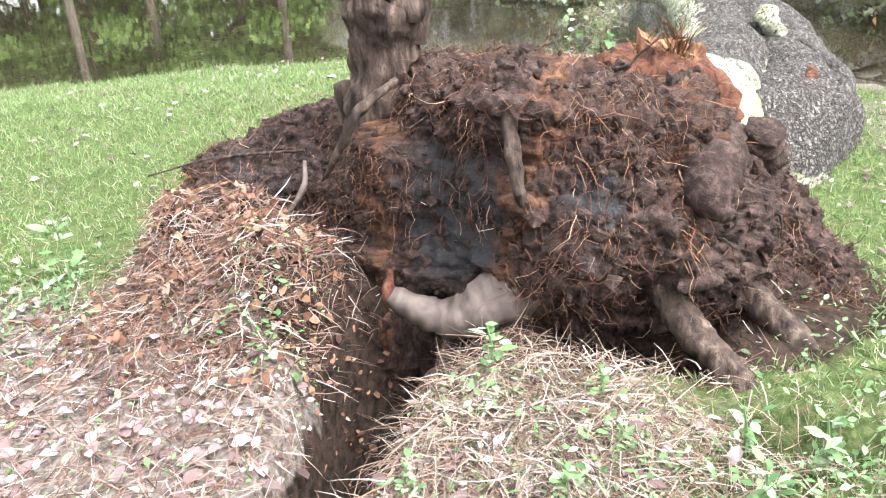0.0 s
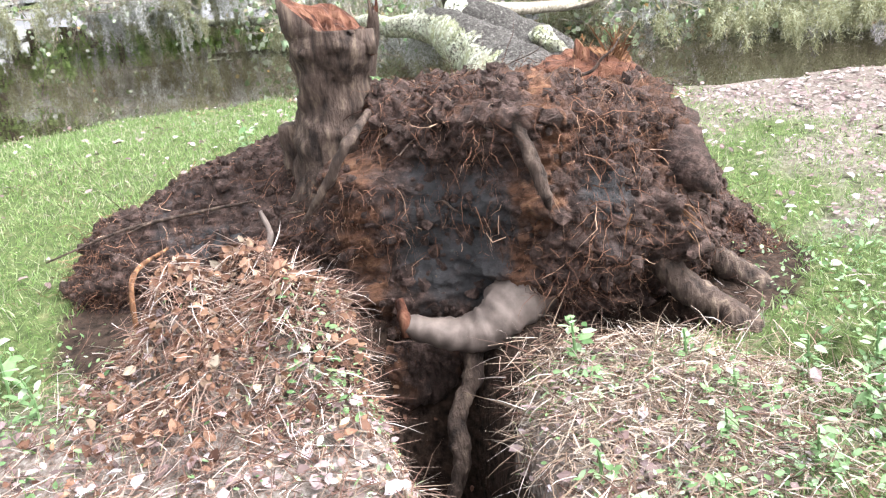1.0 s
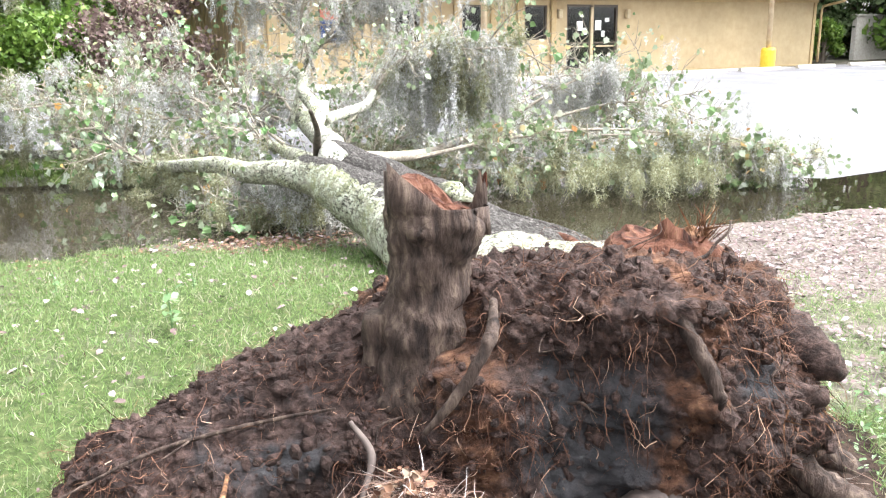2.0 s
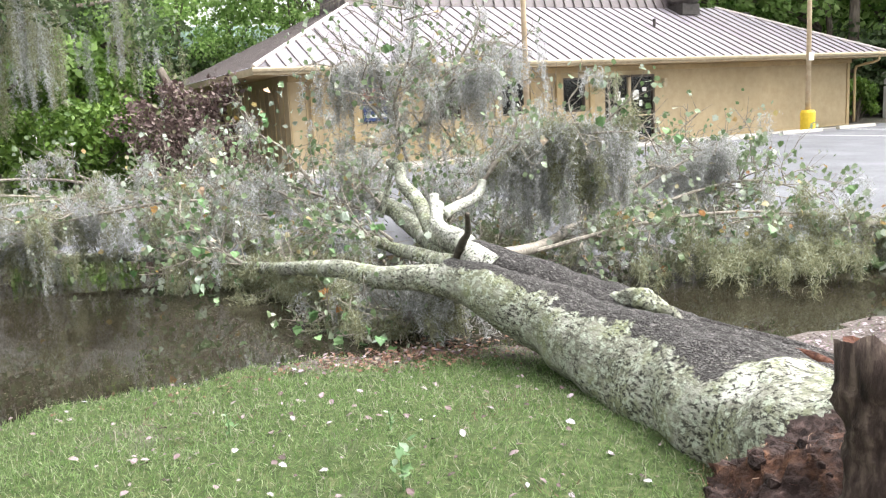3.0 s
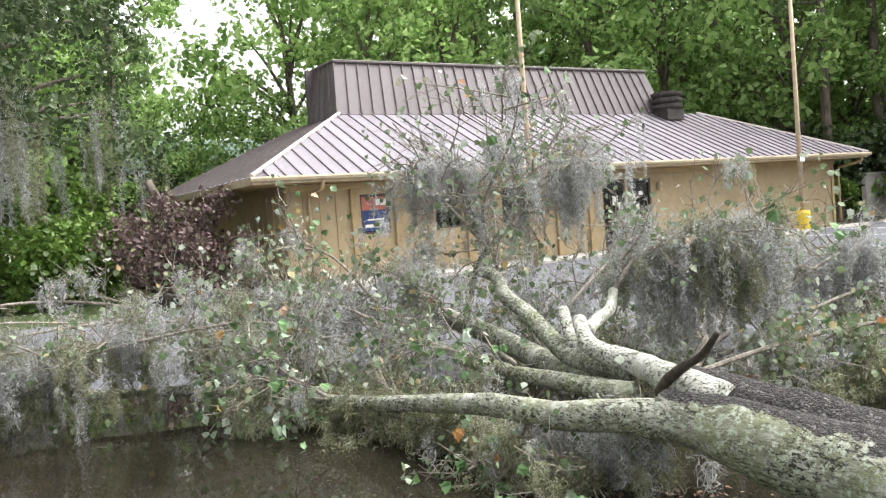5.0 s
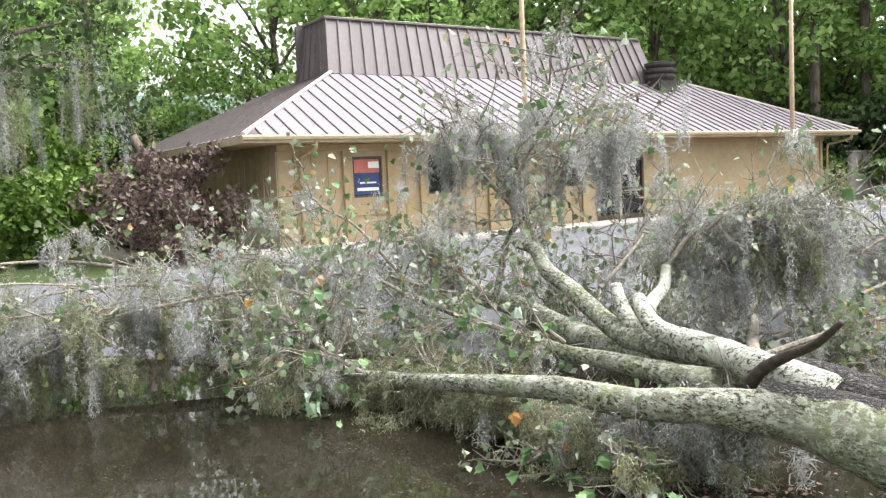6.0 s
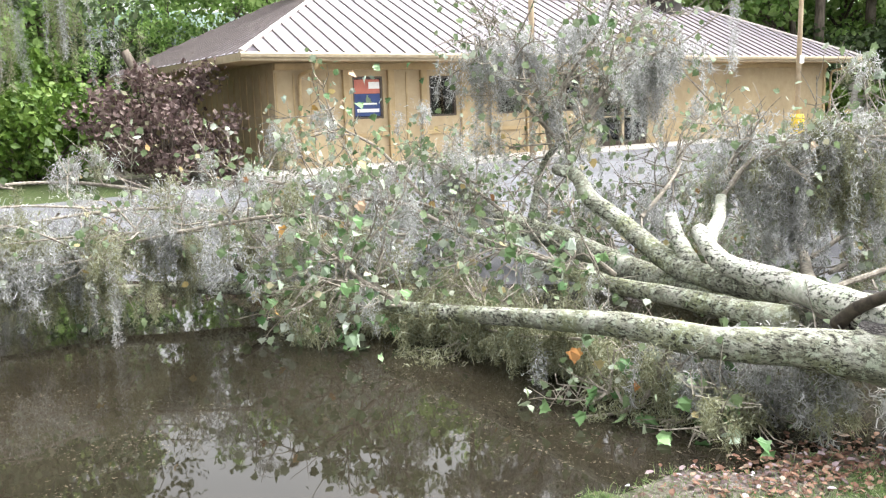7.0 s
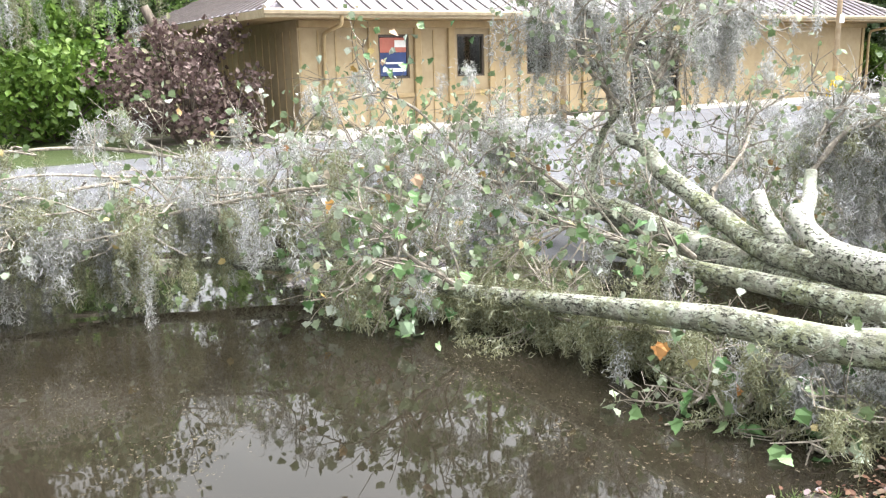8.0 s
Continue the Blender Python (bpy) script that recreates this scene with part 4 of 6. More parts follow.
MOSSES = [[[moss_mesh(40 + 20 * m + 5 * i + j, (4, 4, 3, 3)[i], 0.13, ln, mat) for j in range(3)] for i, ln in enumerate(MOSS_LENGTHS)] for m, mat in enumerate((MOSS, MOSSDARK))]


def hang_moss(at, length, damp, scale, rng, parent):
    """One clump, of the stock length nearest to the one asked for."""
    i = int(np.argmin([abs(length - ln * scale) for ln in MOSS_LENGTHS]))
    m = Matrix.Translation(at) @ pose(0, 0, 0, 0, 0, rng.random() * 360) @ Matrix.Diagonal((scale, scale, scale, 1))
    ob = share("moss_clump", MOSSES[int(damp)][i][int(rng.random() * 3)], m, parent)
    ob["kind"] = "stuff"
    return ob


# mossy oak beside the building
def mossy_oak():
    rng = np.random.default_rng(61)
    e = thing("oak_tree", "large live oak hung with grey moss", "tree", (30.0, 3.4, 0.1))
    add = ([], [])
    add_mesh(add, tube([(0, 0, -0.3), (0.1, 0.1, 2.5), (0.3, 0, 5), (0.4, -0.2, 9)], [0.5, 0.4, 0.34, 0.1], 14, 0.08, 6))
    cen, rad, hang = [], [], []
    for i in range(120):
        a, h = rng.random() * 6.283, 4.1 + 8.8 * rng.random() ** 1.1
        w = (1.5 + 4.6 * rng.random() ** 0.6) * math.sin(math.pi * min(1, 0.3 + 0.6 * (h - 3) / 11)) ** 0.5
        q = np.array([w * math.cos(a), w * math.sin(a), h])
        cen.append(q)
        rad.append(0.8 + 0.6 * rng.random())
        hang.append(q + [0, 0, -0.4])
        if i % 2 == 0:
            add_mesh(add, tube([(0.2, 0, 2.5 + 0.4 * h * 0.6), (q[0] * 0.55, q[1] * 0.55, h * 0.9), tuple(q)], [0.16, 0.09, 0.03], 6, 0.05, 4))
    link_mesh("trunk", *add, TREEBARK, e, "", True)
    v, f = leaf_ball(np.array(cen), np.array(rad), 170, 0.2, rng, 0.6)
    soft_mesh("crown", v, f, OAKFOL, e)
    for i, q in enumerate(hang):
        low = q[2] < 6.5
        for j in range(2 if low else int(i % 4 == 0)):
            hang_moss(Vector(q + rng.normal(size=3) * [0.5, 0.5, 0.2]), 2.6 if low else 1.4, not low or (i + j) % 2 > 0, 2.0 + 0.6 * rng.random(), rng, e)


mossy_oak()

post = thing("leaning_stem", "grey broken stem leaning by the building corner", "tree stem", (24.8, -2.6, 0.0))
v, f = tube([(0, 0, 0), (0.15, 0.9, 1.3), (0.27, 1.65, 2.95)], [0.14, 0.12, 0.1], 10, 0.1, 4)
link_mesh("stem", v, f, TREEBARK, post, "", True)


# ---------------- the fallen tree ----------------
tree = thing("fallen_tree", "uprooted pale-barked tree fallen into the water, hung with moss", "tree", (0, 0, 0))


def barked(name, points, radii, label, side, cut, seed):
    """A stem whose furrowed grey bark covers what faces the given side."""
    ob = limb(name, points, radii, BARK, tree, label, 34, 0.13, 14, seed, 4.0)
    me = ob.data
    nor = np.empty(len(me.vertices) * 3, np.float32)
    me.vertex_normals.foreach_get("vector", nor)
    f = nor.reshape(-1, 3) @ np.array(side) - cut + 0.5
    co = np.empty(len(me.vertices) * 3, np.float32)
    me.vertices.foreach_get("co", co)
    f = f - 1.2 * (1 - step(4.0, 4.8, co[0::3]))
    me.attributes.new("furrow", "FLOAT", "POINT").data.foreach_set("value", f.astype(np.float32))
    return ob


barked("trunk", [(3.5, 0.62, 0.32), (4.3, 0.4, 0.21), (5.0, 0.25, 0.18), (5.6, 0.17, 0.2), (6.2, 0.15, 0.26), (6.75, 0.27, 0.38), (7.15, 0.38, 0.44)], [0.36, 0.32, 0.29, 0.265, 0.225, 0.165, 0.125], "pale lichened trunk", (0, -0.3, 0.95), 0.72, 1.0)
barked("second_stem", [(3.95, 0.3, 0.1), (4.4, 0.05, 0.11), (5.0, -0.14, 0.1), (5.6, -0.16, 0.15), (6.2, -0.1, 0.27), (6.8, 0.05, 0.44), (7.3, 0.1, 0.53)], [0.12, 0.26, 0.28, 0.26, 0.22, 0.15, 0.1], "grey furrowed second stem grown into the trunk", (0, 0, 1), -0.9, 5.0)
limb("burl", [(6.15, -0.1, 0.34), (5.98, -0.07, 0.42), (5.8, -0.06, 0.46), (5.65, -0.09, 0.43), (5.48, -0.15, 0.34)], [0.02, 0.04, 0.055, 0.05, 0.02], BARK, tree, "knotted ridge of pale bark", 18, 0.5, 10, 2.0, 14)
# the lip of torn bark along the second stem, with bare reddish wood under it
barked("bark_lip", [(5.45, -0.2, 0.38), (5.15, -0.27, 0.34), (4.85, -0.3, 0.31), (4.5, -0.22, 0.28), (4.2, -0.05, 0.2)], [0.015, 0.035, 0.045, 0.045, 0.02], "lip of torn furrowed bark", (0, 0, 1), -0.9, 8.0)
limb("bare_wood", [(4.95, -0.16, 0.37), (4.7, -0.14, 0.36), (4.4, -0.04, 0.33)], [0.01, 0.03, 0.015], REDWOOD, tree, "strip of bare reddish wood", 12, 0.3, 8, 6.0, 9)
BOUGHS = [
    ("A", [(7.0, 0.36, 0.42), (7.38, 0.51, 0.41), (7.77, 0.62, 0.37), (8.22, 0.73, 0.38), (8.83, 0.81, 0.31), (9.57, 0.9, 0.22), (10.0, 1.01, 0.19), (10.25, 1.07, 0.21)], [0.115, 0.0918, 0.082, 0.0722, 0.0607, 0.0541, 0.0476, 0.0369], BARK),
    ("B", [(7.7, 0.05, 0.4), (8.07, 0.0, 0.37), (8.51, -0.04, 0.36), (9.04, -0.1, 0.33), (9.42, -0.15, 0.33), (9.81, -0.18, 0.32), (10.43, -0.24, 0.39), (11.2, -0.2, 0.5)], [0.0736, 0.069, 0.0607, 0.0552, 0.0534, 0.0506, 0.0414, 0.0276], BARK),
    ("C", [(6.9, 0.22, 0.5), (7.12, 0.17, 0.53), (7.46, 0.04, 0.53), (7.81, -0.11, 0.54), (8.2, -0.15, 0.57), (8.36, -0.17, 0.63), (8.6, -0.32, 0.73)], [0.107, 0.0989, 0.086, 0.0757, 0.0654, 0.0602, 0.0473], PALEBARK),
    ("C2", [(8.5, -0.3, 0.66), (8.65, -0.5, 0.69), (8.82, -0.79, 0.73), (8.9, -0.9, 0.78), (8.93, -0.95, 0.87)], [0.05, 0.045, 0.045, 0.04, 0.035], PALEBARK),
    ("D", [(7.9, -0.12, 0.5), (8.3, -0.24, 0.46), (8.8, -0.36, 0.47), (9.28, -0.51, 0.59), (9.58, -0.59, 0.69), (9.83, -0.57, 0.82), (10.06, -0.64, 0.97), (10.32, -0.66, 1.01)], [0.0765, 0.0765, 0.0765, 0.072, 0.0675, 0.063, 0.054, 0.045], BARK),
    ("D2", [(8.67, -0.35, 0.5), (8.86, -0.42, 0.66), (8.95, -0.46, 0.78)], [0.06, 0.05, 0.042], PALEBARK),
    ("E", [(8.4, -0.3, 0.35), (8.84, -0.42, 0.31), (9.61, -0.68, 0.31), (10.37, -0.8, 0.41), (10.53, -0.78, 0.46)], [0.1, 0.1, 0.1, 0.09, 0.08], BARK),
    ("F", [(10.4, -1.0, 0.3), (11.21, -1.2, 0.34), (11.85, -1.22, 0.42), (12.34, -1.26, 0.5)], [0.1, 0.1, 0.11, 0.1], BARK),
    ("G", [(10.4, 0.7, 0.14), (10.95, 1.07, 0.13), (11.43, 1.39, 0.14), (11.66, 1.59, 0.14), (11.94, 2.05, 0.16), (12.19, 2.52, 0.17), (12.49, 3.09, 0.25), (12.9, 4.0, 0.3)], [0.055, 0.06, 0.057, 0.052, 0.045, 0.04, 0.035, 0.02], BARK),
    ("G2", [(11.43, 1.39, 0.14), (11.58, 1.56, 0.29), (11.65, 1.6, 0.34)], [0.03, 0.026, 0.02], DARKWOOD),
    ("H", [(10.75, -0.7, 0.4), (10.79, -0.85, 0.8), (10.75, -0.9, 1.03), (10.61, -0.95, 1.19), (10.45, -1.13, 1.42), (10.32, -1.35, 1.7), (10.3, -1.9, 2.05)], [0.032, 0.03, 0.027, 0.024, 0.02, 0.014, 0.008], BARK),
    ("snag", [(7.35, 0.2, 0.47), (7.23, 0.24, 0.58), (7.05, 0.3, 0.68), (6.88, 0.36, 0.76), (6.68, 0.47, 0.9)], [0.036, 0.03, 0.025, 0.02, 0.014], DARKWOOD),
    ("dark_limb", [(7.6, -0.1, 0.45), (8.0, -0.7, 0.36), (8.5, -1.35, 0.3), (8.9, -1.9, 0.34), (9.3, -2.4, 0.3)], [0.055, 0.05, 0.045, 0.035, 0.02], TWIG),
]
for i, (nm, pts, rad, mat) in enumerate(BOUGHS):
    limb("snag" if nm == "snag" else "limb", pts, rad, mat, tree, "dark broken snag" if nm == "snag" else "", 14, 0.1, 6, i * 3.1)

# secondary branches: points, number of twigs, leaves for each twig, moss clumps, share of damp moss
BRANCHES = [
    ([(10.4, -0.9, 1.0), (10.35, -0.8, 1.6), (10.0, -0.7, 2.1), (9.55, -0.6, 2.55)], 20, 8, 4, 0),
    ([(10.7, -0.95, 1.1), (10.85, -0.9, 1.7), (11.0, -0.8, 2.25)], 14, 5, 5, 0),
    ([(10.4, -1.1, 1.4), (10.35, -1.45, 1.8), (10.25, -1.75, 1.98), (10.2, -2.0, 1.85)], 16, 5, 7, 0),
    ([(10.6, -0.95, 1.2), (10.6, -1.3, 1.5), (10.7, -1.6, 1.75)], 14, 5, 3, 0),
    ([(10.45, -1.13, 1.42), (10.6, -1.6, 1.95), (10.75, -2.1, 2.2), (10.85, -2.75, 2.12)], 20, 5, 3, 0),
    ([(10.6, -0.95, 1.2), (10.75, -0.7, 1.7), (10.85, -0.45, 2.0), (10.9, -0.2, 1.95)], 14, 6, 2, 0),
    ([(8.93, -0.95, 0.86), (8.85, -1.2, 1.08), (8.6, -1.45, 1.25), (8.42, -1.85, 1.33), (8.3, -2.15, 1.22), (8.2, -2.45, 0.95)], 22, 6, 16, 0.65),
    ([(8.95, -0.98, 0.95), (9.05, -1.2, 1.1), (9.2, -1.6, 1.2), (9.3, -2.0, 1.1)], 16, 5, 6, 0.3),
    ([(8.2, -1.0, 0.3), (7.9, -2.0, 0.4), (7.5, -2.9, 0.42), (7.0, -3.9, 0.28), (6.8, -4.5, 0.1)], 40, 16, 14, 0.7),
    ([(8.5, -1.6, 0.3), (8.4, -2.7, 0.55), (8.3, -3.7, 0.65), (8.2, -4.7, 0.4)], 40, 14, 18, 0.5),
    ([(9.2, -2.2, 0.3), (9.6, -3.2, 0.6), (9.9, -4.2, 0.8), (10.2, -5.2, 0.6)], 30, 9, 16, 0.2),
    ([(8.9, -2.0, 0.3), (8.6, -2.9, 0.85), (8.5, -3.4, 1.05)], 14, 3, 10, 0),
    ([(12.3, 0.4, 0.45), (12.3, 1.4, 0.72), (12.25, 2.4, 0.82), (12.1, 3.3, 0.78), (12.0, 4.2, 0.55)], 36, 7, 30, 0.35),
    ([(11.0, 0.4, 0.45), (11.4, 1.2, 0.66), (11.6, 2.0, 0.7), (11.7, 2.8, 0.62), (11.8, 3.5, 0.5)], 34, 7, 28, 0.45),
    ([(12.9, 0.9, 0.5), (13.1, 2.0, 0.9), (13.1, 3.2, 0.95), (13.2, 4.4, 0.8), (13.4, 5.3, 0.5)], 34, 6, 22, 0.2),
    ([(11.6, -0.5, 0.55), (12.1, 0.2, 0.8), (12.5, 0.7, 0.92), (12.9, 1.2, 0.95)], 26, 7, 12, 0.1),
    ([(11.87, -0.37, 0.69), (12.32, -0.09, 1.17), (12.65, 0.09, 1.35), (13.1, 0.1, 1.6)], 16, 8, 4, 0),
    ([(12.34, -1.26, 0.5), (12.9, -1.4, 0.8), (13.4, -1.7, 1.05)], 22, 7, 9, 0),
    ([(11.2, -0.9, 0.5), (11.9, -0.9, 0.85), (12.4, -0.7, 1.05)], 22, 7, 8, 0),
    ([(10.9, 0.1, 0.6), (11.2, 0.4, 0.78), (11.5, 0.6, 0.8), (11.9, 0.9, 0.82)], 24, 8, 8, 0.1),
    ([(11.82, -0.92, 0.39), (12.18, -0.24, 0.62), (12.24, 0.59, 0.5)], 24, 8, 8, 0.1),
    ([(9.9, -1.2, 0.6), (10.1, -1.7, 0.8), (10.4, -2.2, 1.0), (10.9, -2.8, 1.1)], 22, 6, 12, 0.1),
    ([(10.0, 1.0, 0.2), (10.15, 1.3, 0.45), (10.2, 1.45, 0.62)], 16, 9, 4, 0.5),
    ([(10.25, 1.07, 0.2), (10.6, 1.3, 0.3), (10.9, 1.6, 0.25)], 14, 6, 8, 0.8),
    ([(9.3, 0.75, 0.2), (9.6, 0.6, 0.12), (10.2, 0.7, 0.1)], 14, 4, 10, 1.0),
    ([(8.0, 0.6, 0.3), (8.15, 0.85, 0.08), (8.2, 1.05, 0.0)], 8, 5, 3, 1.0),
    ([(7.5, 0.35, 0.25), (7.65, 0.65, 0.05), (7.7, 0.85, -0.02)], 7, 5, 2, 0.6),
    ([(7.2, 0.3, 0.3), (7.8, 0.25, 0.1), (8.5, 0.2, 0.05)], 14, 4, 12, 0.5),
    ([(8.6, 0.3, 0.15), (9.0, 0.35, 0.08), (9.6, 0.35, 0.06)], 14, 5, 10, 0.9),
    ([(9.6, -0.1, 0.4), (9.8, 0.15, 0.5), (10.0, 0.35, 0.52)], 12, 9, 2, 0.3),
    ([(9.1, -0.1, 0.4), (9.15, 0.05, 0.46), (9.3, 0.15, 0.46)], 6, 8, 1, 0.3),
    ([(9.0, -1.1, 0.2), (9.7, -1.6, 0.25), (10.5, -2.2, 0.3)], 30, 10, 10, 0.8),
    ([(9.9, -1.0, 0.2), (10.8, -1.6, 0.35), (11.8, -2.3, 0.45)], 30, 10, 10, 0.5),
    ([(10.6, 0.1, 0.3), (11.4, -0.4, 0.45), (12.2, -0.9, 0.5)], 30, 9, 8, 0.3),
    ([(9.6, -2.6, 0.2), (10.6, -3.2, 0.4), (11.6, -3.6, 0.5)], 26, 9, 10, 0.4),
    ([(11.5, -1.6, 0.4), (12.2, -2.2, 0.8), (12.8, -2.6, 1.0)], 26, 8, 10, 0.1),
]
trng = np.random.default_rng(17)


def build_branch(points, twigs, leaves, moss, damp):
    store = ([], [])
    c = spline(points, 5)
    add_mesh(store, tube([points[0]] + [tuple(Vector(q) + Vector(trng.normal(size=3)) * 0.05) for q in points[1:]], [0.02, 0.013, 0.005], 7, 0.25, 6, True, 1.0, 12))
    tips = []
    for i in range(twigs):
        q = c[int(trng.random() ** 0.8 * (len(c) - 1))]
        d = Vector(trng.normal(size=3)) * 0.9 + (c[-1] - c[0]).normalized() * 0.5 + Vector((0, 0, 0.14))
        ln = (0.2 + 0.42 * trng.random()) * (0.4 if points[-1][2] < 0.12 else 1.0)
        d.normalize()
        a, b = q + d * ln * 0.5 + Vector(trng.normal(size=3)) * 0.05, q + d * ln + Vector(trng.normal(size=3)) * 0.08
        a.z, b.z = max(a.z, 0.0), max(b.z, 0.0)
        add_mesh(store, tube([q, a, b], [0.009, 0.006, 0.0035], 4, 0, 3))
        tips += [(a, d), (b, d)]
        for j in range(6):
            e = Vector(trng.normal(size=3)).normalized() * (0.08 + 0.16 * trng.random()) + d * 0.14
            s = a.lerp(b, trng.random())
            g = s + e
            g.z = max(g.z, -0.02)
            add_mesh(store, tube([s, s + e * 0.5 + Vector(trng.normal(size=3)) * 0.02, g], [0.0042, 0.0032, 0.002], 3, 0, 1))
            tips.append((g, e))
    br = link_mesh("branch", *store, TWIG, tree)
    n = int(twigs * leaves * 1.35)
    k = trng.integers(0, len(tips), n)
    cen = np.array([tuple(tips[i][0]) for i in k]) + trng.normal(size=(n, 3)) * 0.045
    cen[:, 2] = np.maximum(cen[:, 2], 0.0)
    # leaves droop from their stalks, tips down
    v, f = shapes(cen, unit(n, trng) * [1, 1, 0.7] + [0, 0, 0.25], 1.57 + 0.9 * trng.normal(size=n), 0.03 + 0.048 * trng.random(n), LOBED, 0.3)
    tagged(soft_mesh("leaves", v, f, LEAF, br), kind="stuff")
    for i in range(int(moss * 1.45)):
        q = Vector(c[int(trng.random() * (len(c) - 1))]) if i % 2 else Vector(tips[trng.integers(0, len(tips))][0])
        room = max(0.1, q.z + 0.04)
        hang_moss(q, min(room, 0.16 + 0.5 * trng.random() ** 1.5), trng.random() < damp, 0.6 + 0.5 * trng.random(), trng, br)
    return br


for b in BRANCHES:
    build_branch(*b)

# dense curtains of moss: line, clumps, length, share of damp moss
CURTAINS = [
    ([(8.62, -1.3, 1.24), (8.5, -1.6, 1.32), (8.42, -1.9, 1.34), (8.33, -2.12, 1.28)], 19, 1.7, 0.5),
    ([(8.85, -1.15, 1.05), (8.7, -1.35, 1.15), (8.6, -1.5, 1.2)], 10, 1.1, 0.1),
    ([(9.2, -1.3, 1.2), (9.3, -1.7, 1.2), (9.3, -2.1, 1.1)], 7, 1.1, 0.0),
    ([(10.35, -1.35, 1.75), (10.3, -1.55, 1.92), (10.25, -1.8, 1.95)], 5, 1.2, 0.0),
    ([(10.85, -0.9, 1.7), (10.95, -0.85, 2.1), (11.0, -0.75, 1.9)], 5, 0.8, 0.0),
    ([(10.9, -0.25, 1.95), (10.85, -0.38, 2.02), (10.8, -0.5, 1.95)], 6, 1.1, 0.0),
    ([(10.85, -1.2, 2.2), (10.8, -1.35, 2.25), (10.8, -1.5, 2.2)], 4, 0.8, 0.0),
    ([(10.8, -1.9, 2.2), (10.8, -2.3, 2.27), (10.8, -2.7, 2.15)], 9, 1.3, 0.0),
    ([(11.6, 1.9, 0.66), (11.75, 2.6, 0.66), (11.9, 3.4, 0.6)], 15, 1.3, 0.75),
    ([(11.5, 1.0, 0.6), (11.6, 1.5, 0.66), (11.7, 2.0, 0.68)], 7, 1.0, 0.7),
    ([(12.2, 2.4, 0.82), (12.1, 3.3, 0.8), (12.0, 4.2, 0.62)], 9, 1.3, 0.5),
    ([(11.9, 3.0, 0.62), (12.0, 3.7, 0.6), (12.2, 4.5, 0.55), (12.4, 5.2, 0.5)], 12, 1.2, 0.6),
    ([(10.7, 0.5, 0.5), (11.1, 0.9, 0.55), (11.4, 1.3, 0.5)], 9, 0.9, 0.9),
    ([(9.6, 0.35, 0.2), (10.0, 0.45, 0.2), (10.4, 0.7, 0.22)], 18, 0.5, 1.0),
    ([(7.3, 0.3, 0.32), (7.7, 0.45, 0.3), (8.2, 0.6, 0.28)], 12, 0.7, 0.1),
    ([(8.6, 0.7, 0.26), (9.2, 0.8, 0.22), (9.8, 0.92, 0.18)], 14, 0.45, 0.9),
    ([(8.4, -3.2, 0.95), (8.5, -3.4, 1.05), (8.6, -3.0, 0.9)], 12, 1.0, 0.0),
    ([(7.6, -2.7, 0.45), (7.2, -3.5, 0.4), (6.9, -4.2, 0.25)], 18, 0.7, 0.7),
    ([(9.6, -3.2, 0.7), (9.9, -4.2, 0.85), (10.1, -5.0, 0.7)], 16, 0.9, 0.2),
]
for line, count, long, damp in CURTAINS:
    store = ([], [])
    add_mesh(store, tube([tuple(Vector(q) + Vector(trng.normal(size=3)) * 0.04) for q in line], [0.011, 0.01, 0.005], 6, 0.25, 6, True, 2.0, 12))
    cb = link_mesh("branch", *store, TWIG, tree)
    c = spline(line, 12)
    for i in range(int(count * 1.7)):
        # gathered at a few places along the branch, with gaps between
        spots = max(4, count // 3)
        q = c[int((trng.integers(0, spots) + 0.5) / spots * (len(c) - 1))] + Vector(trng.normal(size=3)) * 0.05
        hang_moss(q, min(max(0.12, q.z + 0.05), 0.62 * long * (0.4 + 0.9 * trng.random())), trng.random() < damp, 0.65 + 0.45 * trng.random(), trng, cb)

# sodden moss lying in heaps at the water's edge under the low limb: middle, spread, clumps
HEAPS = [((9.0, 0.45, 0.08), (0.5, 0.16), 16), ((9.9, 0.85, 0.1), (0.35, 0.18), 20), ((10.6, 1.15, 0.08), (0.3, 0.2), 14), ((8.15, 0.7, 0.06), (0.3, 0.12), 8), ((7.6, 0.45, 0.1), (0.2, 0.12), 5), ((9.6, -1.2, 0.2), (0.7, 0.4), 16), ((7.6, -2.6, 0.2), (0.5, 0.7), 26), ((7.2, -3.6, 0.22), (0.4, 0.7), 30)]
for mid_at, spread, count in HEAPS:
    for i in range(count):
        q = Vector((mid_at[0] + trng.normal() * spread[0], mid_at[1] + trng.normal() * spread[1], mid_at[2] + 0.1 * trng.random()))
        hang_moss(q, 0.2, 1, 0.7 + 0.5 * trng.random(), trng, tree)

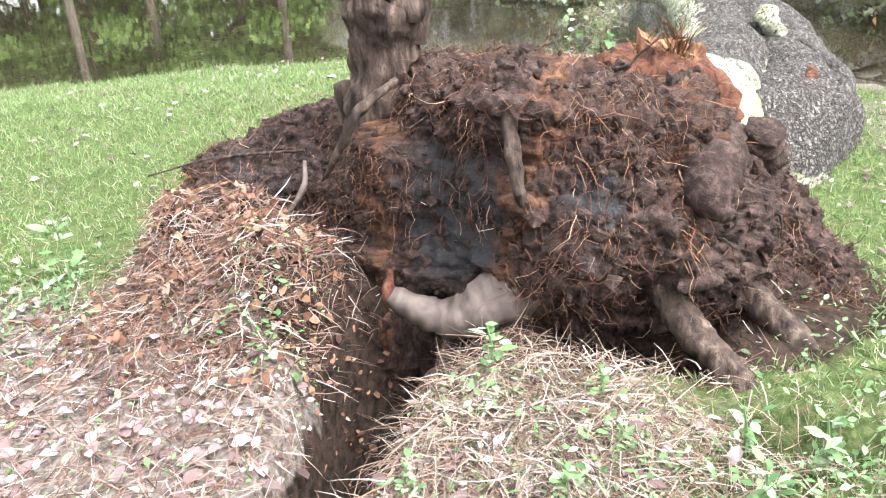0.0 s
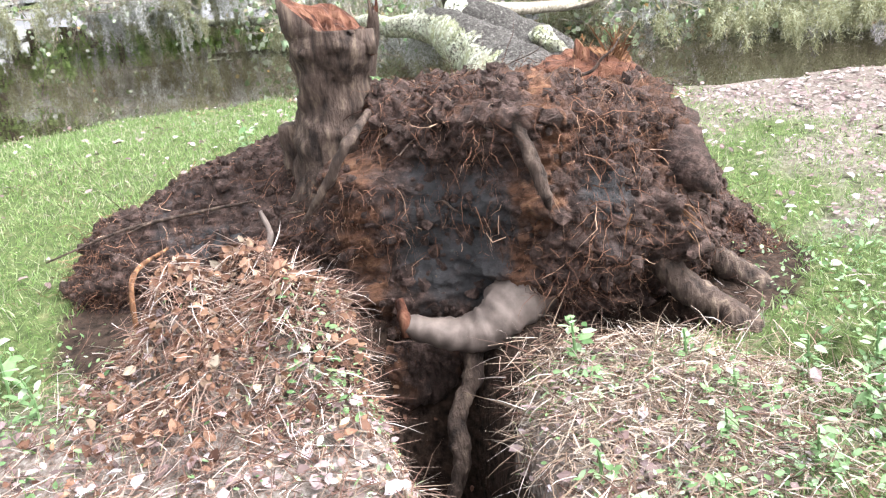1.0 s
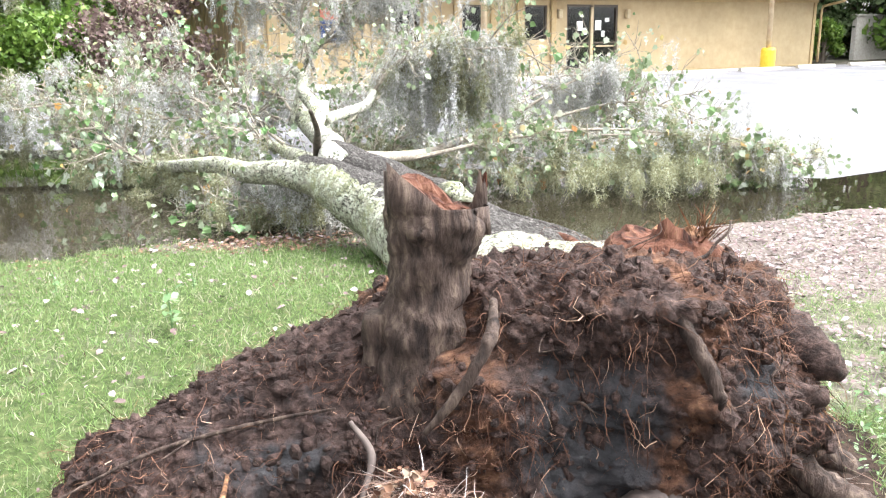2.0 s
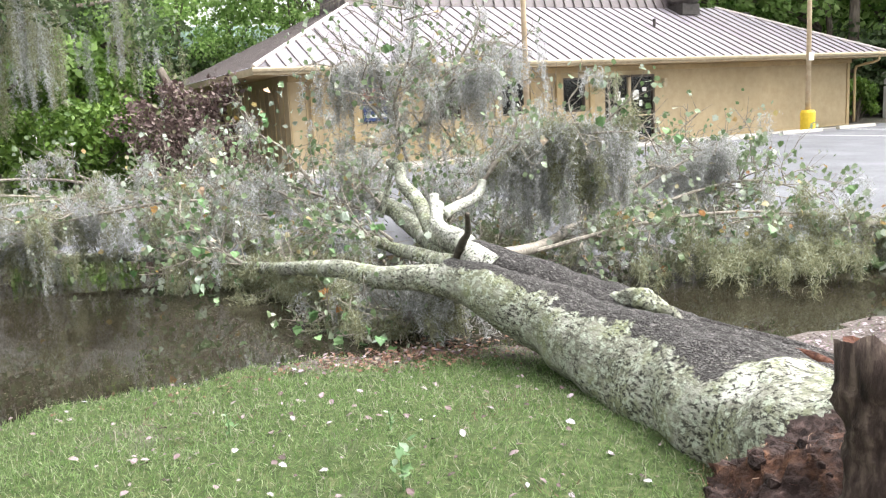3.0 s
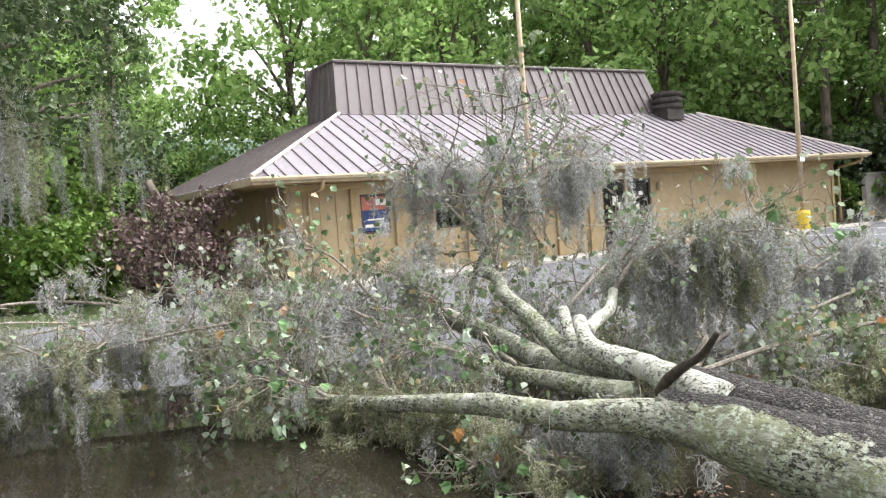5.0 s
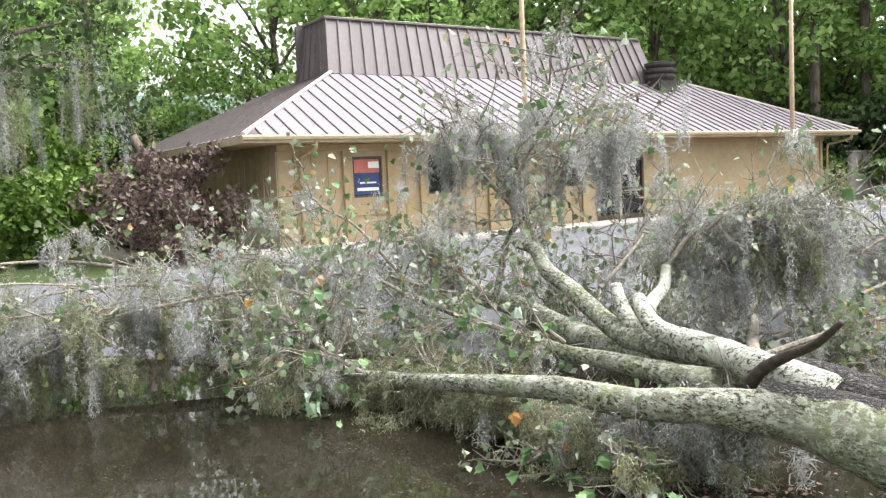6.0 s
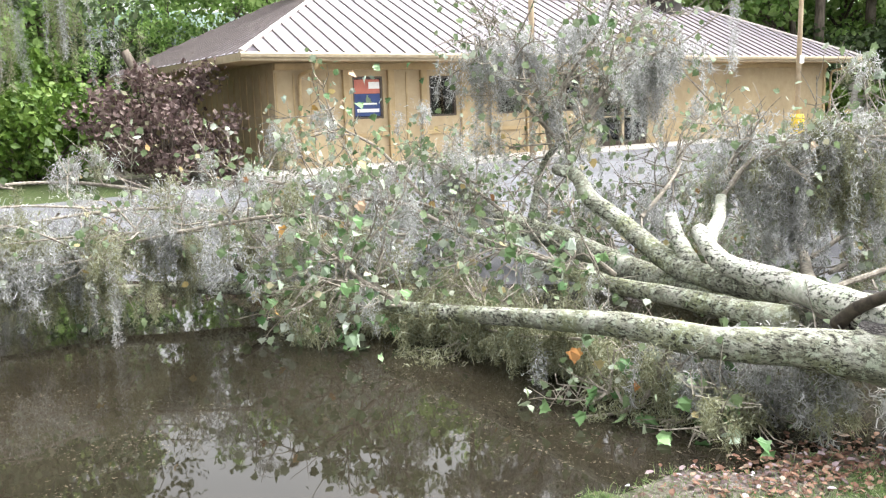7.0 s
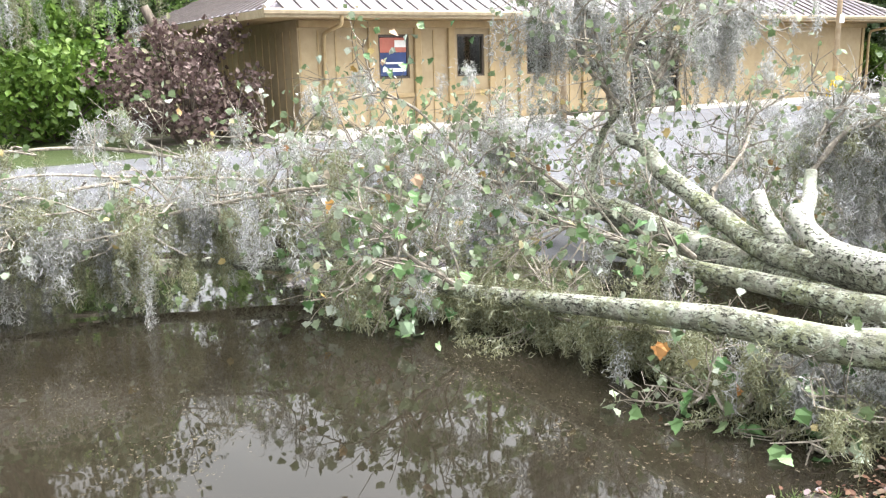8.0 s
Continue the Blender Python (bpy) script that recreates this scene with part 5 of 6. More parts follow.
# single large leaves that catch the light
bl = bpy.data.meshes.new("leaf")
lv, lf = shapes(np.zeros((1, 3)), np.array([[0, 0, 1.0]]), np.zeros(1), np.ones(1), LOBED, 0.6)
bl.from_pydata(lv.tolist(), [], lf.tolist())
bl.materials.append(BIGLEAF)
SPRAYS = [((10.15, 1.4, 0.5), 48, (0.25, 0.2, 0.22)), ((10.0, 1.35, 0.12), 16, (0.15, 0.15, 0.12)), ((9.9, 0.3, 0.55), 22, (0.25, 0.25, 0.12)), ((9.1, 0.12, 0.52), 12, (0.15, 0.15, 0.1)),
          ((8.1, 0.95, 0.02), 15, (0.2, 0.15, 0.06)), ((7.65, 0.78, 0.03), 14, (0.16, 0.16, 0.1)), ((8.4, 0.6, 0.15), 9, (0.3, 0.12, 0.1)), ((11.2, 1.5, 0.3), 14, (0.3, 0.3, 0.15)),
          ((12.0, 0.2, 1.0), 20, (0.5, 0.5, 0.25)), ((12.9, -0.1, 1.65), 24, (0.35, 0.3, 0.18)), ((9.6, -0.6, 2.45), 12, (0.12, 0.12, 0.25)), ((7.4, -3.0, 0.4), 30, (0.5, 0.7, 0.18)), ((8.3, -2.0, 1.2), 14, (0.25, 0.4, 0.15))]
for cen, n, sp in SPRAYS:
    for i in range(n):
        q = Vector(cen) + Vector([trng.normal() * s for s in sp])
        q.z = max(q.z, -0.03)
        s = 0.06 + 0.045 * trng.random()
        share("leaf", bl, pose(*q, -68 + trng.normal() * 34, trng.normal() * 28, trng.random() * 360) @ Matrix.Diagonal((s, s, s, 1)), tree)

# ---------------- the root plate ----------------
plate = thing("root_plate", "torn-up root plate of dark soil and broken roots", "root plate", (3.1, 1.1, 0.0))
PLATE_AT = Matrix.Translation(plate.location).inverted()


def plate_part(ob):
    ob.parent = plate
    ob.matrix_parent_inverse = PLATE_AT
    return ob


def soil_body():
    ny, na = 250, 190
    ys = np.linspace(PLATE_Y[0], PLATE_Y[-1], ny)
    top, foot, belly, brow, back = (np.interp(ys, PLATE_Y, k) for k in (PLATE_TOP, PLATE_FOOT, PLATE_BELLY, PLATE_BROW, PLATE_BACK))
    grid = np.zeros((ny, na, 3))
    for j in range(ny):
        t = top[j]
        px = np.array([foot[j] + 0.05, foot[j], belly[j] + 0.02, belly[j], brow[j] - 0.02, brow[j] + 0.13, (brow[j] + back[j]) / 2, back[j] - 0.12, back[j], back[j]])
        pz = np.array([-0.6, 0.02, 0.42 * t, 0.6 * t, 0.93 * t, t, t * 0.97, t * 0.8, 0.1 * t, -0.3])
        run = np.concatenate([[0], np.cumsum(np.hypot(np.diff(px), np.diff(pz)) * [0.35, 1.2, 1.2, 1.2, 1.2, 0.8, 0.6, 0.5, 0.4])])
        u = np.linspace(0, run[-1], na)
        cx, cz = np.interp(u, run, px), np.interp(u, run, pz)
        k = np.array([1, 3, 5, 6, 5, 3, 1]) / 24
        cx[3:-3], cz[3:-3] = np.convolve(cx, k, "valid"), np.convolve(cz, k, "valid")
        grid[j, :, 0], grid[j, :, 1], grid[j, :, 2] = cx, ys[j], cz
    # rounded across the fall as well
    for _ in range(3):
        grid[1:-1] = 0.25 * grid[:-2] + 0.5 * grid[1:-1] + 0.25 * grid[2:]
    du, dv = np.gradient(grid, axis=1), np.gradient(grid, axis=0)
    nor = np.cross(du, dv)
    nor /= np.linalg.norm(nor, axis=2, keepdims=True) + 1e-9
    verts, clay, rust = [], [], []
    for j in range(ny):
        for i in range(na):
            p, n = Vector(grid[j, i]), Vector(nor[j, i])
            face = 1.0 if n.x < 0.0 else 0.0
            slick = face * max(math.exp(-(((p.y - 1.06) / 0.19) ** 4 + ((p.z - 0.34) / 0.26) ** 4)), 0.9 * math.exp(-(((p.y - 0.64) / 0.15) ** 2 + ((p.z - 0.45) / 0.14) ** 2)), 0.75 * math.exp(-(((p.y - 1.75) / 0.3) ** 2 + ((p.z - 0.3) / 0.2) ** 2)))
            clay.append(0.56 * slick)
            rust.append(0.36 * max(math.exp(-((p.y - 0.86 + 0.3 * (p.z - 0.4)) / 0.1) ** 2), math.exp(-((p.y - 1.3) / 0.09) ** 2), 0.9 * math.exp(-(((p.y - 0.4) / 0.12) ** 2 + ((p.z - 0.55) / 0.25) ** 2)), 0.55 * math.exp(-((p.z - 0.68) / 0.08) ** 2)))
            q = Vector((p.x * 3.0, p.y * 2.4, p.z * 6.5))
            d = 0.1 * noise.fractal(q, 1.0, 2.0, 3) + 0.05 * (0.3 - abs(noise.noise(q * 2.1 + Vector((3, 1, 7))))) + 0.035 * noise.fractal(Vector((p.x * 15, p.y * 9, p.z * 17)), 0.7, 2.1, 4) + 0.028 * noise.fractal(p * 48, 0.6, 2.0, 3)
            d *= (1 - 0.6 * slick) * (0.55 + 0.45 * math.exp(-((p.y - 0.8) / 0.6) ** 4))
            w = 0.04 * noise.noise(p * 4.1 + Vector((9, 0, 0)))
            verts.append((p.x + n.x * d, p.y + n.y * d + w, p.z + n.z * d * 0.8))
    faces = [(j * na + i, j * na + i + 1, (j + 1) * na + i + 1, (j + 1) * na + i) for j in range(ny - 1) for i in range(na - 1)]
    rim = [tuple(range(na)), tuple(range((ny - 1) * na, ny * na))[::-1]]
    ob = link_mesh("soil", verts, faces + rim, SOIL, None, "clods of dark wet soil", True)
    ob.data.attributes.new("clay", "FLOAT", "POINT").data.foreach_set("value", np.array(clay, np.float32))
    ob.data.attributes.new("rust", "FLOAT", "POINT").data.foreach_set("value", np.array(rust, np.float32))
    plate_part(ob)
    return np.array(verts), ny, na


SV, SNY, SNA = soil_body()
SG = SV.reshape(SNY, SNA, 3)

# hairy roots all over the soil
hr = np.random.default_rng(23)


def clods(n):
    """Loose angular crumbs of soil stuck to the plate."""
    g = (1 + 5 ** 0.5) / 2
    ico = np.array([(-1, g, 0), (1, g, 0), (-1, -g, 0), (1, -g, 0), (0, -1, g), (0, 1, g), (0, -1, -g), (0, 1, -g), (g, 0, -1), (g, 0, 1), (-g, 0, -1), (-g, 0, 1)]) / 1.9
    tri = np.array([(0, 11, 5), (0, 5, 1), (0, 1, 7), (0, 7, 10), (0, 10, 11), (1, 5, 9), (5, 11, 4), (11, 10, 2), (10, 7, 6), (7, 1, 8), (3, 9, 4), (3, 4, 2), (3, 2, 6), (3, 6, 8), (3, 8, 9), (4, 9, 5), (2, 4, 11), (6, 2, 10), (8, 6, 7), (9, 8, 1)])
    at = SV[hr.integers(0, len(SV), n)]
    at = at[(at[:, 2] > -0.05) & (at[:, 0] < 3.75)]
    n = len(at)
    size = 0.005 + 0.02 * hr.random(n) ** 3
    v = ico[None] * (0.7 + 0.6 * hr.random((n, 12, 1))) * (0.6 + 0.8 * hr.random((n, 1, 3))) * size[:, None, None] + at[:, None]
    f = tri[None] + (np.arange(n) * 12)[:, None, None]
    return v.reshape(-1, 3), f.reshape(-1, 3)


v, f = clods(3400)
plate_part(tagged(soft_mesh("crumbled_soil", v, f, SOIL), "crumbled clods of dark soil", kind="stuff"))
k = hr.integers(0, len(SV), 26000)
k = k[(SV[k, 2] > 0.0) & (np.sin(SV[k, 1] * 9 + SV[k, 2] * 5) + np.sin(SV[k, 2] * 14 - SV[k, 1] * 4 + 1) + 0.8 * hr.normal(size=len(k)) > 0.5)]
v, f = ribbons(SV[k] + hr.normal(size=(len(k), 3)) * 0.01, unit(len(k), hr) * [0.5, 1.3, 0.8] + [-0.15, 0, -0.3], 0.04 + 0.15 * hr.random(len(k)) ** 2, 0.0013 + 0.0018 * hr.random(len(k)), 5, 0.15, 0.6, hr)
plate_part(tagged(soft_mesh("root_mat", v, f, FIBRE), "tangle of thin brown root hairs", kind="stuff"))
# root hairs that hang in fringes from the brow and the ledges below it
fringe = SG[10:-10, 60:115].reshape(-1, 3)
fringe = fringe[hr.integers(0, len(fringe), 5200)]
fringe = fringe[(np.sin(fringe[:, 1] * 21) + np.sin(fringe[:, 1] * 47 + 1) + 0.9 * hr.normal(size=len(fringe)) > 0.5) & (fringe[:, 2] > 0.25)]
v, f = ribbons(fringe, hr.normal(size=(len(fringe), 3)) * 0.35 + [-0.35, 0, -0.5], 0.04 + 0.16 * hr.random(len(fringe)) ** 1.6, 0.0012 + 0.0018 * hr.random(len(fringe)), 6, 0.3, 0.4, hr)
plate_part(tagged(soft_mesh("root_fringe", v, f, FIBRE), "brown root hairs hanging in fringes", kind="stuff"))
# longer wiry roots
for i in range(90):
    j, a = hr.integers(8, SNY - 8), hr.integers(45, 125)
    p = Vector(SG[j, a])
    pts = [p + Vector((0.03, 0, 0.01))]
    d = Vector((hr.normal() * 0.15 - 0.12, hr.normal() * 0.8, hr.normal() * 0.5 - 0.5)).normalized()
    ln = 0.06 + 0.12 * hr.random()
    for s in range(4):
        pts.append(pts[-1] + d * ln / 4)
        d = (d + Vector(hr.normal(size=3)) * 0.45 + Vector((0.12, 0, -0.15))).normalized()
    r = 0.0015 + 0.003 * hr.random()
    plate_part(limb("root", pts, [r * 1.4, r, r * 0.5], ROOTBARK, None, "", 6, 0.1, 4))

ROOTS = [
    ("root", [(3.16, 1.24, 0.7), (3.05, 1.32, 0.64), (3.06, 1.4, 0.52), (3.1, 1.47, 0.42)], [0.011, 0.017, 0.014, 0.007], ROOTBARK, "slanting bare root"),
    ("root", [(3.0, 0.9, 0.7), (2.9, 0.875, 0.67), (2.83, 0.85, 0.58), (2.79, 0.83, 0.49), (2.8, 0.82, 0.45)], [0.008, 0.016, 0.02, 0.018, 0.006], ROOTBARK, "grey tapering root"),
    ("mud_root", [(2.9, 1.23, 0.13), (2.885, 1.17, 0.11), (2.87, 1.08, 0.085), (2.87, 1.0, 0.095), (2.9, 0.92, 0.14), (2.96, 0.82, 0.17), (3.06, 0.7, 0.18)], [0.03, 0.042, 0.05, 0.066, 0.084, 0.09, 0.08], ROOTGREY, "thick smooth mud-coated root"),
    ("root", [(2.88, 1.05, 0.07), (2.85, 1.06, -0.04), (2.78, 1.13, -0.13), (2.72, 1.14, -0.24), (2.66, 1.2, -0.36)], [0.034, 0.026, 0.03, 0.018], ROOTBARK, "mud-coated root reaching down into the crevice"),
    ("root", [(2.93, 1.24, 0.2), (2.89, 1.235, 0.15), (2.89, 1.235, 0.1)], [0.014, 0.02, 0.013], REDWOOD, "torn root end"),
    ("root", [(3.1, 0.62, 0.42), (2.92, 0.55, 0.34), (2.88, 0.49, 0.24), (2.8, 0.4, 0.13), (2.7, 0.3, 0.06), (2.6, 0.2, -0.06)], [0.03, 0.034, 0.04, 0.044, 0.042, 0.036], ROOTBARK, "thick root running into the ground"),
    ("root", [(3.3, 0.42, 0.3), (3.1, 0.3, 0.18), (2.95, 0.16, 0.08), (2.85, 0.02, -0.03)], [0.05, 0.05, 0.042, 0.034], ROOTBARK, "thick dark root spreading sideways"),
    ("root", [(3.4, 1.47, 0.4), (3.37, 1.475, 0.53), (3.36, 1.48, 0.65)], [0.04, 0.034, 0.03], ROOTBARK, "short broken root stub"),
    ("root", [(3.3, 0.36, 0.46), (3.05, 0.36, 0.5), (2.88, 0.37, 0.47), (2.82, 0.33, 0.43)], [0.1, 0.085, 0.06, 0.02], SOIL, "broken dark root end"),
    ("root", [(3.5, 0.22, 0.3), (3.36, 0.21, 0.42), (3.3, 0.2, 0.52)], [0.09, 0.075, 0.055], SOIL, "blunt dark root stump"),
    ("root", [(3.3, 1.9, 0.33), (3.08, 1.97, 0.34), (3.0, 1.98, 0.2), (2.97, 1.98, -0.02)], [0.005, 0.008, 0.008, 0.005], RAWWOOD, "orange-brown thin root"),
    ("root", [(3.42, 2.3, 0.3), (3.45, 2.05, 0.36), (3.4, 1.8, 0.4), (3.3, 1.62, 0.44)], [0.003, 0.005, 0.006, 0.004], ROOTBARK, "long thin root lying along the rim"),
    ("root", [(3.0, 0.75, 0.05), (2.88, 0.77, 0.18), (2.82, 0.76, 0.32), (2.84, 0.74, 0.42)], [0.01, 0.013, 0.012, 0.006], ROOTBARK, ""),
    ("root", [(3.25, 1.6, 0.42), (3.17, 1.58, 0.36), (3.12, 1.63, 0.28)], [0.006, 0.01, 0.006], ROOTGREY, ""),
]
for nm, pts, rad, mat, lab in ROOTS:
    plate_part(limb(nm, [(x + 0.02, y, z) for x, y, z in pts], rad, mat, None, lab, 14, 0.22 if mat is ROOTGREY else 0.34, 10, 3.3, 30))


def splintered(name, points, radii, mat_side, mat_top, label, seed, teeth=0.05, tilt=0.0):
    """A snapped root: barked sides, a ragged hollow top of splinters."""
    rng = np.random.default_rng(seed)
    v, f = tube(points, radii, 26, 0.2, 10, False, seed, 14)
    side = 26
    for i in range(side):
        x, y, z = v[-side + i]
        v[-side + i] = (x, y, z + teeth * (0.35 * rng.random() + 0.65 * (0.5 + 0.5 * math.sin(i * 0.9 + seed))) * (1 + math.sin(i * 0.5)) + tilt * (y - points[-1][1] + 0.6 * (x - points[-1][0])))
    c = Vector(points[-1])
    base = len(v)
    rings = 6
    for r in range(1, rings + 1):
        for i in range(side):
            q = Vector(v[base - side + i]).lerp(c - Vector((0, 0, teeth * 0.9)), r / (rings + 0.5))
            v.append((q.x, q.y, q.z + teeth * 1.1 * (rng.random() - 0.45)))
    nf = len(f)
    for r in range(rings):
        for i in range(side):
            a, b2 = base + (r - 1) * side, base + r * side
            f.append((a + i, b2 + i, b2 + (i + 1) % side, a + (i + 1) % side))
    f.append(tuple(base + (rings - 1) * side + i for i in range(side)))
    ob = link_mesh(name, v, f, mat_side, None, label)
    ob.data.materials.append(mat_top)
    for p in ob.data.polygons[nf:]:
        p.material_index = 1
    for p in ob.data.polygons[:nf]:
        p.use_smooth = True
    return plate_part(ob)


splintered("snapped_root", [(3.38, 1.36, 0.35), (3.36, 1.355, 0.55), (3.355, 1.34, 0.68), (3.35, 1.325, 0.78), (3.35, 1.315, 0.86), (3.355, 1.31, 0.93)], [0.16, 0.12, 0.1, 0.105, 0.125, 0.132], ROOTBARK, REDWOOD, "thick snapped root with splintered red heartwood", 3, 0.035, 0.5)
splintered("snapped_root", [(3.4, 0.52, 0.42), (3.37, 0.5, 0.6), (3.34, 0.48, 0.69), (3.34, 0.47, 0.74)], [0.27, 0.22, 0.17, 0.09], REDWOOD, RAWWOOD, "snapped root with raw orange splinters", 4, 0.03, 0.1)
splintered("snapped_root", [(3.36, 1.22, 0.78), (3.35, 1.19, 0.87), (3.345, 1.175, 0.96)], [0.03, 0.022, 0.015], ROOTBARK, REDWOOD, "thin standing splinter of red wood", 5, 0.03)


# frayed raw wood where roots tore
for cx, cy, cz, n in ((2.86, 0.44, 0.4, 60), (2.9, 0.4, 0.34, 40), (3.27, 0.46, 0.74, 60), (3.3, 0.56, 0.7, 40), (2.82, 0.6, 0.4, 20)):
    q = np.array([cx, cy, cz]) + hr.normal(size=(n, 3)) * [0.012, 0.018, 0.02]
    v, f = ribbons(q, hr.normal(size=(n, 3)) * 0.35 + [-0.25, -0.1, -0.8 if cz < 0.6 else 0.6], 0.04 + 0.09 * hr.random(n), 0.003 + 0.005 * hr.random(n), 3, 0.05, 0.2, hr)
    plate_part(tagged(soft_mesh("frayed_wood", v, f, RAWWOOD), "frayed orange splinters of raw wood", kind="stuff"))


# ---------------- litter, straw, grass ----------------
def scatter(n, x0, x1, y0, y1, keep, rng):
    x, y = rng.uniform(x0, x1, n), rng.uniform(y0, y1, n)
    ok = rng.random(n) < keep(x, y)
    return x[ok], y[ok]


def off_plate(x, y):
    """Outside the soil body's footprint."""
    fr, bk = np.interp(y, PLATE_Y, PLATE_BELLY) + 0.03, np.interp(y, PLATE_Y, PLATE_BACK)
    return 1.0 - ((x > fr) & (x < bk) & (y > -0.1) & (y < 2.3))


grng = np.random.default_rng(71)
dry = lambda x, y: ((ground_z(x, y) > -0.045) | (x < 4)) * off_plate(x, y) * (bare_shade_at(x, y) < 0.55)
x, y = scatter(78000, -0.6, 7.5, -5.2, 4.2, lambda x, y: dry(x, y) * (litter_at(x, y) ** 1.3 * np.where(x > 3.6, 0.6, 0.75) + 0.04), grng)
z = ground_z(x, y) + 0.008 + 0.02 * grng.random(len(x))
v, f = shapes(np.stack([x, y, z], 1), unit(len(x), grng) * 0.45 + [0, 0, 1], grng.random(len(x)) * 6.28, 0.016 + 0.036 * grng.random(len(x)) ** 2, SCRAP, 0.6)
v[:, 2] = np.maximum(v[:, 2], -0.045)
tagged(soft_mesh("fallen_leaves", v, f, LITTER), "brown dead leaves strewn over the soil", "leaf litter", kind="stuff")


def blades(name, x, y, h, w, lean, mat, label, category, droop=0.12):
    n = len(x)
    st = np.stack([x, y, ground_z(x, y) - 0.004], 1)
    d = grng.normal(size=(n, 3)) * lean + [0, 0, 1]
    v, f = ribbons(st, d, h, w, 2, droop, 0.15, grng)
    return tagged(soft_mesh(name, v, f, mat), label, category, kind="stuff")


x, y = scatter(330000, 1.2, 7.6, -4.5, 7.5, lambda x, y: dry(x, y) * np.clip(1.0 - 0.97 * litter_at(x, y), 0.03, 1), grng)
blades("grass", x, y, 0.018 + 0.036 * grng.random(len(x)), np.full(len(x), 0.0042), 0.75, GRASS, "short green lawn grass", "grass")
x, y = scatter(16000, 7, 30, 4, 22, lambda x, y: (ground_z(x, y) > -0.03) * 1.0, grng)
blades("grass", x, y, 0.06 + 0.08 * grng.random(len(x)), np.full(len(x), 0.02), 0.5, GRASS, "far lawn grass", "grass")

# dry patches in the lawn
x, y = scatter(60000, 3.6, 7.4, 0.3, 7, lambda x, y: dry(x, y) * np.clip(np.sin(x * 2.3 + y) * np.sin(y * 3.1 - x * 1.3) + 0.25 * np.sin(x * 9 + y * 7) - 0.15, 0, 1) * 0.6, grng)
blades("dry_grass", x, y, 0.02 + 0.04 * grng.random(len(x)), np.full(len(x), 0.0036), 1.2, STRAW, "dry straw-coloured grass in the lawn", "grass", 0.3)

# pine straw on the two heaved mounds and round them
def straw(n, cx, cy, sx, sy, ln, name, label, mat=STRAW):
    x, y = cx + grng.normal(size=n) * sx, cy + grng.normal(size=n) * sy
    ok = (ground_z(x, y) > -0.06) & (off_plate(x, y) > 0)
    x, y, n = x[ok], y[ok], int(ok.sum())
    z = ground_z(x, y) + 0.005 + 0.035 * grng.random(n)
    d = grng.normal(size=(n, 3)) * [1, 1, 0.35] + [-0.3, 0, -0.05]
    v, f = ribbons(np.stack([x, y, z], 1), d, ln * (0.5 + grng.random(n)), 0.0016 + 0.0022 * grng.random(n), 3, 0.1, 0.15, grng)
    return tagged(soft_mesh(name, v, f, mat), label, "pine straw", kind="stuff")


straw(5500, 2.72, 1.66, 0.17, 0.22, 0.09, "pine_straw", "brown pine straw over a heaved mound")
straw(5200, 2.33, 0.7, 0.2, 0.3, 0.1, "pine_straw", "pale dry straw over the ground before the hollow", PALESTRAW)
straw(14000, 1.9, 1.3, 0.55, 0.8, 0.08, "pine_straw", "pine straw scattered among dead leaves")
n = 2000
x, y = 2.74 + grng.normal(size=n) * 0.15, 1.66 + grng.normal(size=n) * 0.2
v, f = shapes(np.stack([x, y, ground_z(x, y) + 0.01 + 0.03 * grng.random(n)], 1), unit(n, grng) + [-0.4, 0, 0.7], grng.random(n) * 6.28, 0.014 + 0.026 * grng.random(n) ** 1.5, SCRAP, 0.7)
tagged(soft_mesh("fallen_leaves", v, f, REDLEAF), "red-brown dead leaves caught in the straw mound", "leaf litter", kind="stuff")


def weed(x, y, size, leaves, seed, label, outline=OVAL):
    rng = np.random.default_rng(seed)
    e = thing("weed", label, "weed", (x, y, float(ground_z(x, y))), "weeds")
    store = ([], [])
    cen, nrm = [], []
    for i in range(leaves):
        a = i * 2.4
        h = size * (0.2 + 0.8 * i / leaves)
        r = size * (0.06 + 0.14 * rng.random())
        q = (r * math.cos(a), r * math.sin(a), h)
        cen.append(q)
        nrm.append((-math.cos(a) * 0.4, -math.sin(a) * 0.4, 1))
    add_mesh(store, tube([(0, 0, -0.02), (0.01, 0, size * 0.5), (0, 0.01, size)], [0.005, 0.004, 0.002], 5, 0, 2))
    link_mesh("stem", *store, WEED, e)
    n = leaves
    v, f = shapes(np.array(cen), np.array(nrm), rng.random(n) * 6.28, size * (0.2 + 0.18 * rng.random(n)), outline, 0.4)
    soft_mesh("foliage", v, f, WEED, e)


